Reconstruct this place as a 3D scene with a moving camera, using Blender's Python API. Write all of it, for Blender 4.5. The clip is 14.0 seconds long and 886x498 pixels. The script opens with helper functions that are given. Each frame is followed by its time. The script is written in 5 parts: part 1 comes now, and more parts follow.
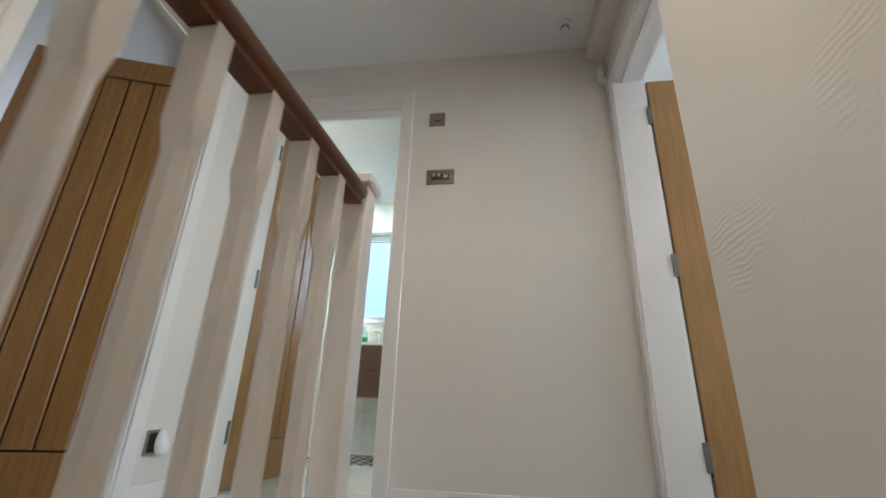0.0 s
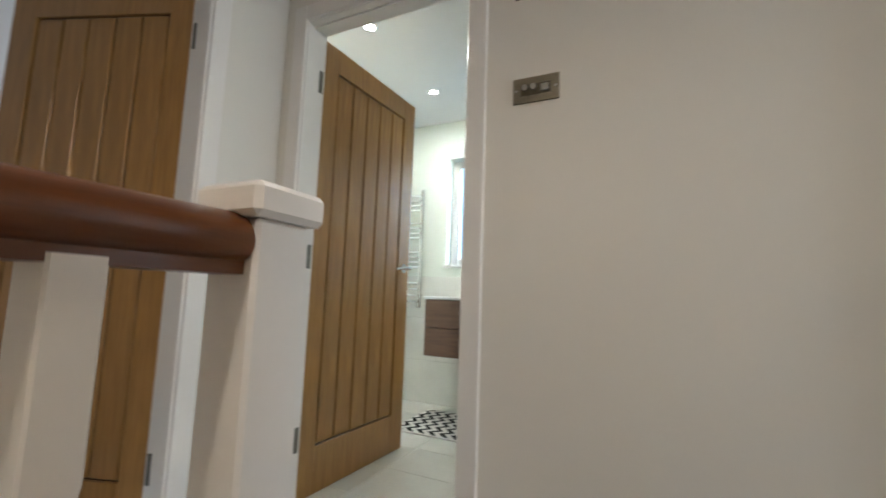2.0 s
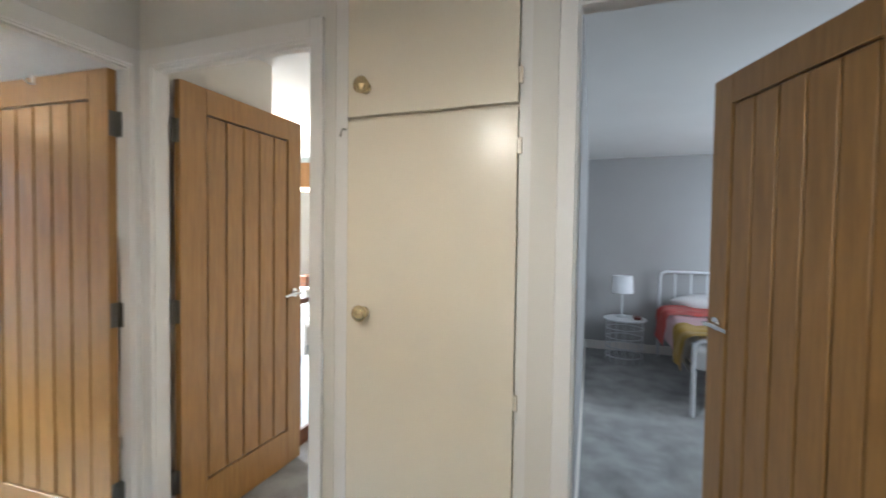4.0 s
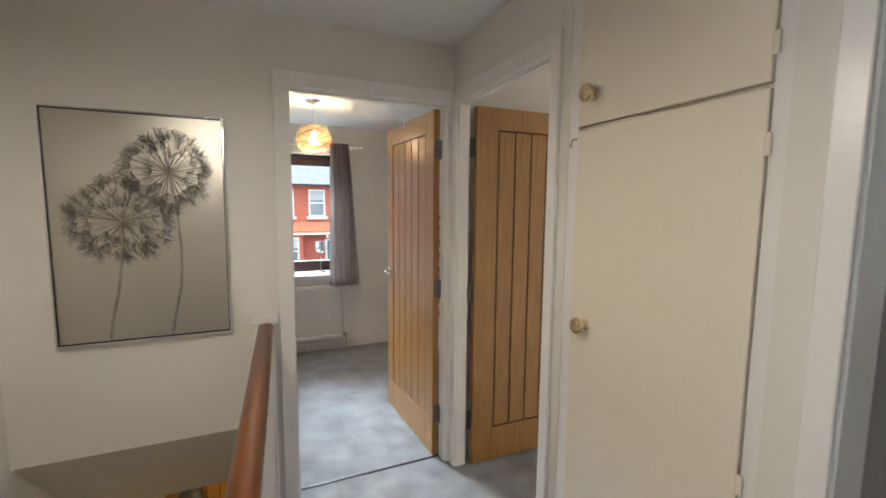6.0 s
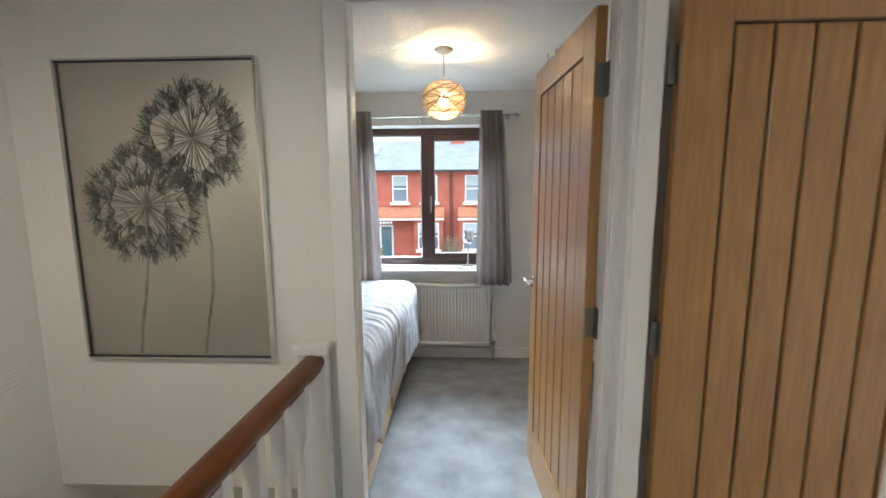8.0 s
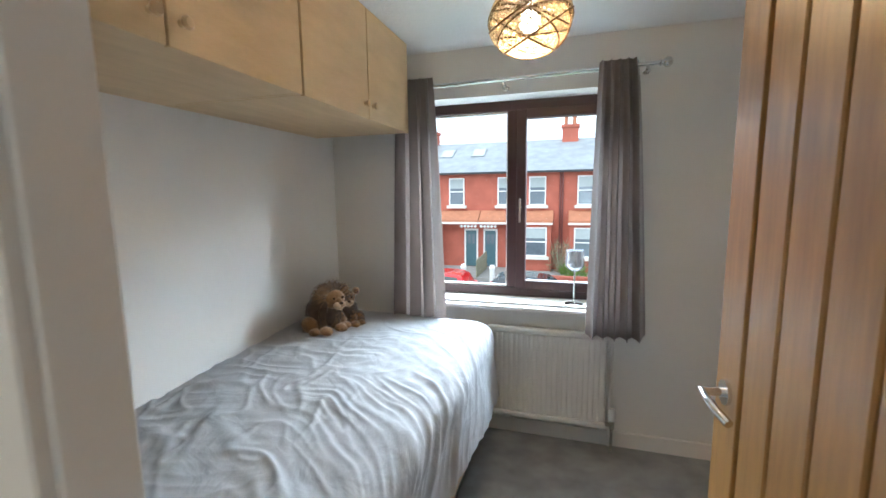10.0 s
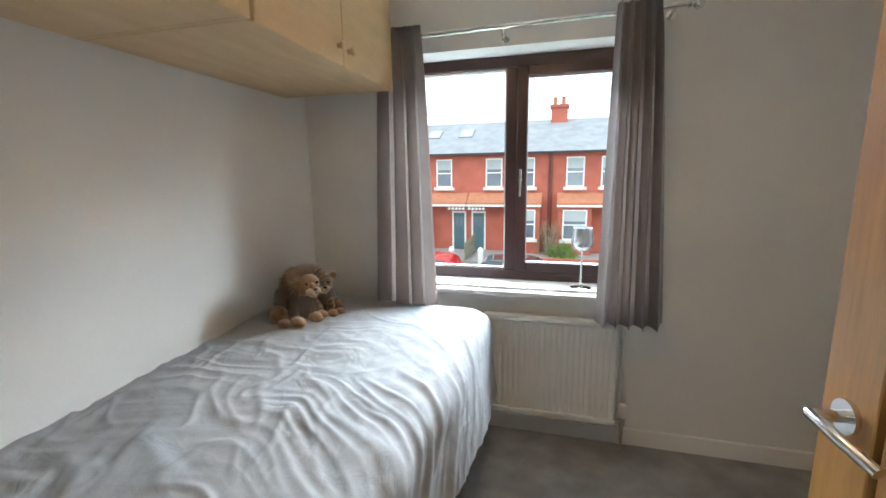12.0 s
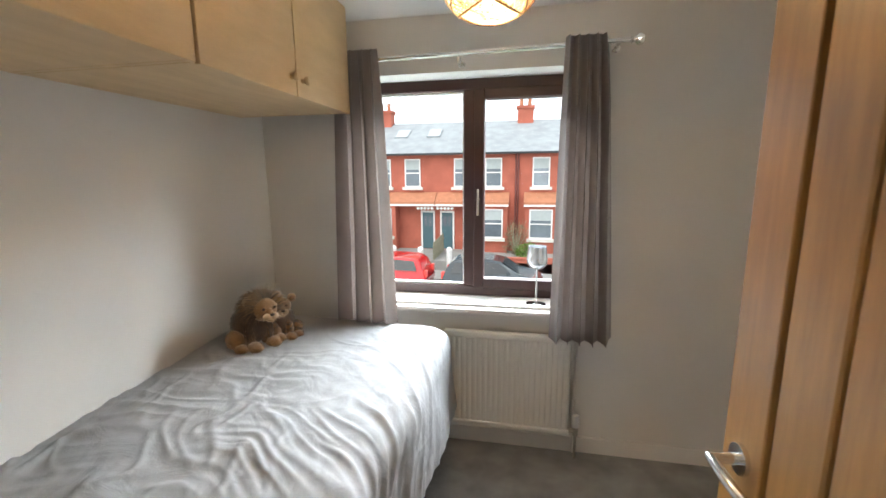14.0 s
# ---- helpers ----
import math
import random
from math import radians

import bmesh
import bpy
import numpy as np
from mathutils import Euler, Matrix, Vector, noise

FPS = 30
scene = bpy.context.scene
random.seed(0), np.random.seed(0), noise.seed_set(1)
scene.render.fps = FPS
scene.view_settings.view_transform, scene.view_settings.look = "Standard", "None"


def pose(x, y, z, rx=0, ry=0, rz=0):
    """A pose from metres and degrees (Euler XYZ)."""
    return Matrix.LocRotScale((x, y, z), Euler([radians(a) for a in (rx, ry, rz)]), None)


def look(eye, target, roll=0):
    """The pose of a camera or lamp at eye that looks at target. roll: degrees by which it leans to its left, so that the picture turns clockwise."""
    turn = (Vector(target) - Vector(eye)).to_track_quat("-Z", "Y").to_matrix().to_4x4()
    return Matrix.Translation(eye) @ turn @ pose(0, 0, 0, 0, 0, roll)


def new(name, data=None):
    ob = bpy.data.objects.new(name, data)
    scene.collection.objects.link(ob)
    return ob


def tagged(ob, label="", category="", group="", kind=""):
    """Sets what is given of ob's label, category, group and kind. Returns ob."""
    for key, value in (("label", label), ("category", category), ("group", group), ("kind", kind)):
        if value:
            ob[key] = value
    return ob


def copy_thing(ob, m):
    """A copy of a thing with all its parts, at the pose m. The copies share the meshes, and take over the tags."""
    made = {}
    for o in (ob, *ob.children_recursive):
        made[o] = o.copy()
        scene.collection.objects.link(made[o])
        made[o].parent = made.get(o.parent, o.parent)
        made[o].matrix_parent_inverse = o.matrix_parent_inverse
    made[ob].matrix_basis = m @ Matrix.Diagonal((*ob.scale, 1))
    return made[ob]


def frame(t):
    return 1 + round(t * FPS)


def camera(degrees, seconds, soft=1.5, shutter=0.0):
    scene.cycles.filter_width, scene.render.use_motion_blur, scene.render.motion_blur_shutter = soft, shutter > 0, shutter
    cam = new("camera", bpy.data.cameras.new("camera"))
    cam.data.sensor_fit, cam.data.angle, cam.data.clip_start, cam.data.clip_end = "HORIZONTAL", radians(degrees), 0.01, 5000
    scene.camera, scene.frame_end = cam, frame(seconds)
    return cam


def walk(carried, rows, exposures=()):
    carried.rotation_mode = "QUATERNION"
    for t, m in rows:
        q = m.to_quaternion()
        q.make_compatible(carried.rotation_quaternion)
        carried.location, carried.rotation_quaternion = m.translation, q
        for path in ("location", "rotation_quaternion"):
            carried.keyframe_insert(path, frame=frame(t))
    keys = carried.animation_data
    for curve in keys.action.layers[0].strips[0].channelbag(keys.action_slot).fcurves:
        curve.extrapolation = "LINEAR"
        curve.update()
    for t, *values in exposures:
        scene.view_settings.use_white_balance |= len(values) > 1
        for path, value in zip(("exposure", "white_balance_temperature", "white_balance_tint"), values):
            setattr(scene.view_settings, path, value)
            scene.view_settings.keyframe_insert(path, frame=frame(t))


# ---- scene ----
cam = camera(93.3, 14.0, soft=1.5, shutter=0.35)
EXPOSURES = [(0, 0.40, 5950, 8), (1.5, 0.28, 6200, 9), (2.5, 0.16, 6350, 9), (3.0, 0.12, 6450, 10), (3.5, 0.36, 6050, 8), (4.2, 0.66, 5750, 5), (6.5, 0.28, 6050, 7), (7.5, 0.33, 5800, 5), (9, 0.28, 5600, 3), (11.5, 0.1, 5900, 4), (12.5, 0.15, 6100, 5), (13.5, 0.19, 6350, 6), (14, 0.17, 6450, 7)]
PATH = [
    (0, (-0.415, -0.947, 0.415), (-0.143, -2.803, 1.109), 1.9),
    (0.5, (-0.448, -1.139, 0.523), (-0.155, -3.032, 1.097), 1.8),
    (1, (-0.463, -1.29, 0.646), (-0.077, -3.199, 1.101), 2.4),
    (1.5, (-0.436, -1.449, 0.763), (0.086, -3.352, 1.089), 2.1),
    (2, (-0.405, -1.575, 0.86), (0.452, -3.369, 1.078), 2.0),
    (2.5, (-0.332, -1.62, 0.962), (1.086, -3.023, 1.104), 2.2),
    (3, (-0.248, -1.629, 1.089), (1.621, -2.338, 1.153), 2.2),
    (3.5, (-0.264, -1.638, 1.185), (1.735, -1.609, 1.177), 1.5),
    (4, (-0.228, -1.747, 1.336), (1.658, -1.081, 1.278), 0.8),
    (4.2, (-0.201, -1.799, 1.398), (1.6, -0.934, 1.323), 0.6),
    (6.3, (0.102, -2.092, 1.47), (0.736, -0.208, 1.248), 0.4),
    (6.5, (0.171, -2.043, 1.448), (0.701, -0.129, 1.218), 0.3),
    (7, (0.352, -1.901, 1.459), (0.633, 0.063, 1.202), 0.1),
    (7.5, (0.423, -1.648, 1.436), (0.508, 0.331, 1.164), -0.1),
    (8, (0.483, -1.296, 1.437), (0.409, 0.684, 1.159), -0.3),
    (8.5, (0.52, -0.963, 1.432), (0.313, 1.006, 1.151), -0.5),
    (9, (0.543, -0.678, 1.44), (0.207, 1.273, 1.158), -0.3),
    (9.2, (0.537, -0.556, 1.42), (0.144, 1.386, 1.149), -0.4),
    (11.3, (0.53, 0.016, 1.422), (-0.169, 1.869, 1.145), -0.8),
    (11.5, (0.492, 0.031, 1.407), (-0.168, 1.896, 1.117), -0.9),
    (12, (0.435, 0.068, 1.354), (-0.083, 1.97, 1.014), -0.7),
    (12.5, (0.396, 0.101, 1.328), (0.017, 2.024, 0.933), -0.6),
    (13, (0.376, 0.152, 1.391), (0.062, 2.082, 0.971), -0.5),
    (13.5, (0.4, 0.136, 1.451), (0.08, 2.068, 1.046), -0.5),
    (14, (0.494, 0.061, 1.47), (0.116, 1.993, 1.117), -0.5),
]
walk(cam, [(t, look(eye, target, roll)) for t, eye, target, roll in PATH], EXPOSURES)


# ---------------------------------------------------------------- light
world = bpy.data.worlds.new("world")
scene.world = world
world.use_nodes = True
wn = world.node_tree.nodes
sky = wn.new("ShaderNodeTexSky")
sky.sky_type = "NISHITA"
sky.sun_disc = False
sky.sun_elevation, sky.sun_rotation = radians(35), radians(200)
sky.air_density, sky.dust_density = 1.0, 3.0
pale = wn.new("ShaderNodeMix")
pale.data_type = "RGBA"
pale.inputs[0].default_value = 0.75
world.node_tree.links.new(sky.outputs[0], pale.inputs[6])
pale.inputs[7].default_value = (9.0, 9.6, 10.2, 1)
world.node_tree.links.new(pale.outputs[2], wn["Background"].inputs[0])
wn["Background"].inputs[1].default_value = 0.22

sun = new("sun", bpy.data.lights.new("sun", "SUN"))
sun.data.energy, sun.data.angle, sun.data.color = 1.4, radians(15), (1, 0.97, 0.92)
sun.matrix_world = look((0, 0, 30), (6, 14, 0))


def lamp(name, kind, m, watts, colour, size=0.1, size_y=None):
    ob = new(name, bpy.data.lights.new(name, kind))
    ob.data.energy, ob.data.color = watts, colour
    if kind == "AREA":
        ob.data.size = size
        if size_y:
            ob.data.shape, ob.data.size_y = "RECTANGLE", size_y
    else:
        ob.data.shadow_soft_size = size
    ob.matrix_world = m
    return ob


WARM = (1.0, 0.66, 0.35)
DAY = (0.80, 0.90, 1.0)
lamp("window_light_front", "AREA", look((2.0, 9.0, 6.2), (0.2, 2.3, 1.4)), 11000, (0.80, 0.90, 1.0), 15.0, 4.4)
lamp("window_light_bath", "AREA", look((-0.7, -6.3, 2.2), (0.8, -4.3, 1.3)), 350, DAY, 1.6, 1.8)
# added lamp brightening the back bedroom from an unseen window
lamp("fill_light_back", "AREA", look((3.2, -4.75, 1.5), (3.2, -3, 1.0)), 40, (0.88, 0.94, 1.0), 1.6, 1.2)
# added warm fill for the front room, at an unseen opening
lamp("fill_light_side", "AREA", look((3.6, 1.95, 1.5), (3.2, 0, 1.0)), 45, (1, 0.93, 0.86), 1.4, 1.1)
lamp("pendant_bulb", "POINT", pose(0.40, 1.18, 1.935), 14, WARM, 0.008)
lamp("landing_bulb", "POINT", pose(-0.25, -1.235, 1.93), 19, (1.0, 0.88, 0.74), 0.05)
lamp("window_light_west", "AREA", look((-3.6, -2.35, 1.6), (-1.0, -2.4, 1.2)), 38, DAY, 1.2, 1.1)
lamp("hall_bulb", "POINT", pose(0.25, 1.5, -0.6), 14, (1.0, 0.72, 0.35), 0.06)


# ---------------------------------------------------------------- materials
def mat(name, colour, rough=0.6, metal=0.0, var=0.06, scale=6.0, fine=120.0, bump=0.05, spec=0.5, stretch=None, dark=None, clear=0.0, sheen=0.0):
    m = bpy.data.materials.new(name)
    m.use_nodes = True
    t = m.node_tree
    b = t.nodes["Principled BSDF"]
    b.inputs["Roughness"].default_value = rough
    b.inputs["Metallic"].default_value = metal
    b.inputs["Specular IOR Level"].default_value = spec
    b.inputs["Coat Weight"].default_value = clear
    b.inputs["Coat Roughness"].default_value = 0.03 if clear > 0.5 else 0.28
    b.inputs["Sheen Weight"].default_value = sheen
    co = t.nodes.new("ShaderNodeTexCoord")
    mp = t.nodes.new("ShaderNodeMapping")
    if stretch:
        mp.inputs["Scale"].default_value = stretch
    t.links.new(co.outputs["Object"], mp.inputs["Vector"])
    n1 = t.nodes.new("ShaderNodeTexNoise")
    n1.inputs["Scale"].default_value, n1.inputs["Detail"].default_value = scale, 5
    n2 = t.nodes.new("ShaderNodeTexNoise")
    n2.inputs["Scale"].default_value, n2.inputs["Detail"].default_value = fine, 3
    t.links.new(mp.outputs[0], n1.inputs["Vector"])
    t.links.new(mp.outputs[0], n2.inputs["Vector"])
    ramp = t.nodes.new("ShaderNodeMix")
    ramp.data_type = "RGBA"
    lo = dark or tuple(c * (1 - 2.2 * var) for c in colour)
    hi = tuple(min(1, c * (1 + var)) for c in colour)
    ramp.inputs[6].default_value, ramp.inputs[7].default_value = (*lo, 1), (*hi, 1)
    add = t.nodes.new("ShaderNodeMath")
    add.operation = "MULTIPLY_ADD"
    add.inputs[1].default_value, add.inputs[2].default_value = 0.35, 0.0
    t.links.new(n2.outputs[0], add.inputs[0])
    mix = t.nodes.new("ShaderNodeMath")
    mix.operation = "MULTIPLY_ADD"
    mix.inputs[1].default_value = 1.3
    t.links.new(n1.outputs[0], mix.inputs[0])
    t.links.new(add.outputs[0], mix.inputs[2])
    sub = t.nodes.new("ShaderNodeMath")
    sub.operation, sub.use_clamp = "SUBTRACT", True
    sub.inputs[1].default_value = 0.32
    t.links.new(mix.outputs[0], sub.inputs[0])
    t.links.new(sub.outputs[0], ramp.inputs[0])
    t.links.new(ramp.outputs[2], b.inputs["Base Color"])
    if bump:
        bp = t.nodes.new("ShaderNodeBump")
        bp.inputs["Strength"].default_value, bp.inputs["Distance"].default_value = bump, 0.004
        t.links.new(n2.outputs[0], bp.inputs["Height"])
        t.links.new(bp.outputs[0], b.inputs["Normal"])
    return m


def glow(name, colour, strength):
    m = bpy.data.materials.new(name)
    m.use_nodes = True
    b = m.node_tree.nodes["Principled BSDF"]
    b.inputs["Base Color"].default_value = (*colour, 1)
    b.inputs["Emission Color"].default_value = (*colour, 1)
    b.inputs["Emission Strength"].default_value = strength
    return m


def clear_glass(name, colour=(1, 1, 1), rough=0.0):
    m = bpy.data.materials.new(name)
    m.use_nodes = True
    b = m.node_tree.nodes["Principled BSDF"]
    b.inputs["Base Color"].default_value = (*colour, 1)
    b.inputs["Roughness"].default_value = rough
    b.inputs["Transmission Weight"].default_value = 1.0
    b.inputs["IOR"].default_value = 1.05 if rough == 0 else 1.45
    return m


def oak_mat(name, light, dark, along=(9, 9, 0.7)):
    return mat(name, light, 0.36, 0, 0.1, 7, 40, 0.05, 0.5, along, dark, 0.3)


LANDING_PAINT = mat("landing_paint", (0.75, 0.705, 0.635), 0.62, 0, 0.02, 1.6, 220, 0.04)
PAPER_PAINT = mat("lining_paper_paint", (0.76, 0.72, 0.66), 0.6, 0, 0.03, 1.4, 90, 0.12)
BED_PAINT = mat("bedroom_paint", (0.76, 0.73, 0.68), 0.7, 0, 0.05, 1.8, 200, 0.05)
GREY_PAINT = mat("grey_paint", (0.36, 0.35, 0.345), 0.7, 0, 0.04, 1.8, 200, 0.04)
BATH_PAINT = mat("bath_paint", (0.72, 0.76, 0.68), 0.6, 0, 0.02, 1.8, 200, 0.03)
CEIL_PAINT = mat("ceiling_paint", (0.80, 0.79, 0.77), 0.8, 0, 0.04, 1.5, 260, 0.12)
GLOSS_WHITE = mat("white_gloss_paint", (0.81, 0.77, 0.725), 0.3, 0, 0.03, 4, 90, 0.04)
CREAM_GLOSS = mat("cream_gloss_paint", (0.82, 0.73, 0.585), 0.25, 0, 0.03, 3, 160, 0.05, 0.45)
CARPET = mat("grey_carpet", (0.32, 0.32, 0.318), 0.95, 0, 0.30, 5.5, 420, 0.5, 0.1, None, None, 0, 0.3)
OAK = oak_mat("oak_veneer", (0.40, 0.21, 0.060), (0.225, 0.105, 0.026))
# near-black oak: the shade inside the door grooves, put into the colour
OAK_GROOVE_SHADE = oak_mat("oak_groove_shade", (0.045, 0.019, 0.006), (0.025, 0.011, 0.004))
RAIL_WOOD = mat("varnished_mahogany", (0.16, 0.046, 0.007), 0.34, 0, 0.2, 6, 50, 0.05, 0.5, (10, 0.8, 10), (0.05, 0.013, 0.0025), 0.10)
CHROME = mat("polished_chrome", (0.78, 0.77, 0.75), 0.12, 1.0, 0.03, 5, 80, 0.0)
BRASS = mat("polished_brass", (0.74, 0.60, 0.36), 0.16, 1.0, 0.04, 6, 80, 0.0)
STEEL = mat("brushed_steel", (0.45, 0.42, 0.37), 0.32, 1.0, 0.08, 5, 300, 0.05, 0.5, (1, 1, 12))
SATIN = mat("satin_hinge", (0.20, 0.19, 0.17), 0.42, 1.0, 0.06, 8, 200, 0.03)
BLACK = mat("black_plastic", (0.02, 0.02, 0.022), 0.4, 0, 0.05, 8, 100, 0.0)
WHITE_PLASTIC = mat("white_plastic", (0.80, 0.80, 0.78), 0.35, 0, 0.02, 8, 100, 0.0)
ROSEWOOD = mat("rosewood_upvc", (0.042, 0.014, 0.012), 0.4, 0, 0.2, 5, 60, 0.05, 0.5, (6, 6, 1), (0.035, 0.012, 0.01))
DUVET = mat("white_cotton", (0.61, 0.60, 0.60), 0.95, 0, 0.03, 5, 350, 0.15, 0.05, None, None, 0, 0.0)
CURTAIN = mat("grey_curtain", (0.315, 0.266, 0.242), 0.5, 0, 0.06, 6, 380, 0.2, 0.3, None, None, 0, 0.3)
MAPLE = mat("maple_laminate", (0.62, 0.45, 0.25), 0.42, 0, 0.08, 5, 60, 0.02, 0.4, (4, 1, 4), (0.52, 0.36, 0.19))
GLASS = clear_glass("window_glass")


def wrinkle(m):
    """Patches of rippled lining paper, as fine relief."""
    t = m.node_tree
    co = t.nodes.new("ShaderNodeTexCoord")
    wave = t.nodes.new("ShaderNodeTexWave")
    wave.bands_direction = "Z"
    wave.inputs["Scale"].default_value, wave.inputs["Distortion"].default_value, wave.inputs["Detail"].default_value = 22.0, 8.0, 1.5
    wave.inputs["Detail Scale"].default_value = 0.5
    mask = t.nodes.new("ShaderNodeTexNoise")
    mask.inputs["Scale"].default_value = 4.5
    ramp = t.nodes.new("ShaderNodeMapRange")
    ramp.inputs[1].default_value, ramp.inputs[2].default_value = 0.56, 0.72
    mul = t.nodes.new("ShaderNodeMath")
    mul.operation = "MULTIPLY"
    bump = t.nodes.new("ShaderNodeBump")
    bump.inputs["Strength"].default_value, bump.inputs["Distance"].default_value = 0.28, 0.004
    for a, b in ((co.outputs["Object"], wave.inputs["Vector"]), (co.outputs["Object"], mask.inputs["Vector"]), (mask.outputs[0], ramp.inputs[0]), (wave.outputs["Fac"], mul.inputs[0]), (ramp.outputs[0], mul.inputs[1]), (mul.outputs[0], bump.inputs["Height"])):
        t.links.new(a, b)
    old = t.nodes["Principled BSDF"].inputs["Normal"].links[0].from_socket
    t.links.new(old, bump.inputs["Normal"])
    t.links.new(bump.outputs[0], t.nodes["Principled BSDF"].inputs["Normal"])


wrinkle(PAPER_PAINT)


def rumple(m, scale, strength):
    """Soft small creases of cloth, as relief."""
    t = m.node_tree
    co = t.nodes.new("ShaderNodeTexCoord")
    n = t.nodes.new("ShaderNodeTexNoise")
    n.inputs["Scale"].default_value, n.inputs["Detail"].default_value, n.inputs["Distortion"].default_value = scale, 4.0, 0.8
    bump = t.nodes.new("ShaderNodeBump")
    bump.inputs["Strength"].default_value, bump.inputs["Distance"].default_value = strength, 0.02
    t.links.new(co.outputs["Object"], n.inputs["Vector"])
    t.links.new(n.outputs[0], bump.inputs["Height"])
    b = t.nodes["Principled BSDF"]
    t.links.new(b.inputs["Normal"].links[0].from_socket, bump.inputs["Normal"])
    t.links.new(bump.outputs[0], b.inputs["Normal"])


rumple(DUVET, 9.0, 0.32)
CEIL_STIPPLE = mat("stippled_ceiling", (0.80, 0.79, 0.77), 0.8, 0, 0.04, 1.5, 260, 0.12)
rumple(CEIL_STIPPLE, 30.0, 0.22)


# ---------------------------------------------------------------- mesh tools
def part(name, bm, material, parent=None, label="", smooth=False):
    me = bpy.data.meshes.new(name)
    bmesh.ops.recalc_face_normals(bm, faces=bm.faces)
    bm.to_mesh(me)
    bm.free()
    if smooth:
        for f in me.polygons:
            f.use_smooth = True
        me.set_sharp_from_angle(angle=radians(45))
    if isinstance(material, (list, tuple)):
        for m in material:
            me.materials.append(m)
    else:
        me.materials.append(material)
    ob = new(name, me)
    if parent:
        ob.parent = parent
    if label:
        ob["label"] = label
    return ob


def thing(name, m, label, category, group="", kind=""):
    ob = new(name)
    ob.matrix_world = m
    ob.empty_display_size = 0.05
    return tagged(ob, label, category, group, kind)


def box(bm, x0, y0, z0, x1, y1, z1, bevel=0.0, seg=1):
    m = Matrix.Translation(((x0 + x1) / 2, (y0 + y1) / 2, (z0 + z1) / 2)) @ Matrix.Diagonal((abs(x1 - x0), abs(y1 - y0), abs(z1 - z0), 1))
    r = bmesh.ops.create_cube(bm, size=1, matrix=m)
    if bevel:
        es = {e for v in r["verts"] for e in v.link_edges}
        bmesh.ops.bevel(bm, geom=list(es), offset=bevel, segments=seg, affect="EDGES", profile=0.5)
    return bm


def boxes(*rows, bevel=0.0, seg=1):
    bm = bmesh.new()
    for r in rows:
        box(bm, *r, bevel=bevel, seg=seg)
    return bm


def rod(bm, a, b, r0, r1=None, n=16):
    a, b = Vector(a), Vector(b)
    d = b - a
    m = Matrix.Translation((a + b) / 2) @ d.to_track_quat("Z", "Y").to_matrix().to_4x4()
    bmesh.ops.create_cone(bm, cap_ends=True, segments=n, radius1=r0, radius2=r0 if r1 is None else r1, depth=d.length, matrix=m)
    return bm


def rods(*rows, n=16):
    bm = bmesh.new()
    for r in rows:
        rod(bm, *r, n=n)
    return bm


def tube(points, r, n=10, closed=False):
    """A round bar along points."""
    bm = bmesh.new()
    pts = [Vector(p) for p in points]
    rings = []
    for i, p in enumerate(pts):
        a = pts[i - 1] if i or closed else p
        b = pts[(i + 1) % len(pts)] if i < len(pts) - 1 or closed else p
        q = (b - a).to_track_quat("Z", "Y")
        rings.append([bm.verts.new(p + q @ Vector((r * math.cos(2 * math.pi * k / n), r * math.sin(2 * math.pi * k / n), 0))) for k in range(n)])
    last = len(rings) if closed else len(rings) - 1
    for i in range(last):
        r0, r1 = rings[i], rings[(i + 1) % len(rings)]
        for k in range(n):
            bm.faces.new((r0[k], r0[(k + 1) % n], r1[(k + 1) % n], r1[k]))
    if not closed:
        bm.faces.new(rings[0])
        bm.faces.new(rings[-1][::-1])
    return bm


def lathe(profile, n=24, m=None, ring=False):
    """A turned shape round z from (radius, height) rows."""
    bm = bmesh.new()
    rings = []
    for r, z in profile:
        rings.append([bm.verts.new((max(r, 0.0004) * math.cos(2 * math.pi * k / n), max(r, 0.0004) * math.sin(2 * math.pi * k / n), z)) for k in range(n)])
    for r0, r1 in zip(rings, rings[1:]):
        for k in range(n):
            bm.faces.new((r0[k], r0[(k + 1) % n], r1[(k + 1) % n], r1[k]))
    if ring:
        for k in range(n):
            bm.faces.new((rings[-1][k], rings[-1][(k + 1) % n], rings[0][(k + 1) % n], rings[0][k]))
    else:
        bm.faces.new(rings[0][::-1])
        bm.faces.new(rings[-1])
    if m:
        bm.transform(m)
    return bm


def extrude_outline(outline, axis, a0, a1):
    """A prism: 2D outline swept along an axis ('x': outline is y,z; 'y': outline is x,z; 'z': outline is x,y)."""
    bm = bmesh.new()
    put = {"x": lambda u, v, w: (w, u, v), "y": lambda u, v, w: (u, w, v), "z": lambda u, v, w: (u, v, w)}[axis]
    lo = [bm.verts.new(put(u, v, a0)) for u, v in outline]
    hi = [bm.verts.new(put(u, v, a1)) for u, v in outline]
    n = len(outline)
    for k in range(n):
        bm.faces.new((lo[k], lo[(k + 1) % n], hi[(k + 1) % n], hi[k]))
    bm.faces.new(lo[::-1])
    bm.faces.new(hi)
    return bm


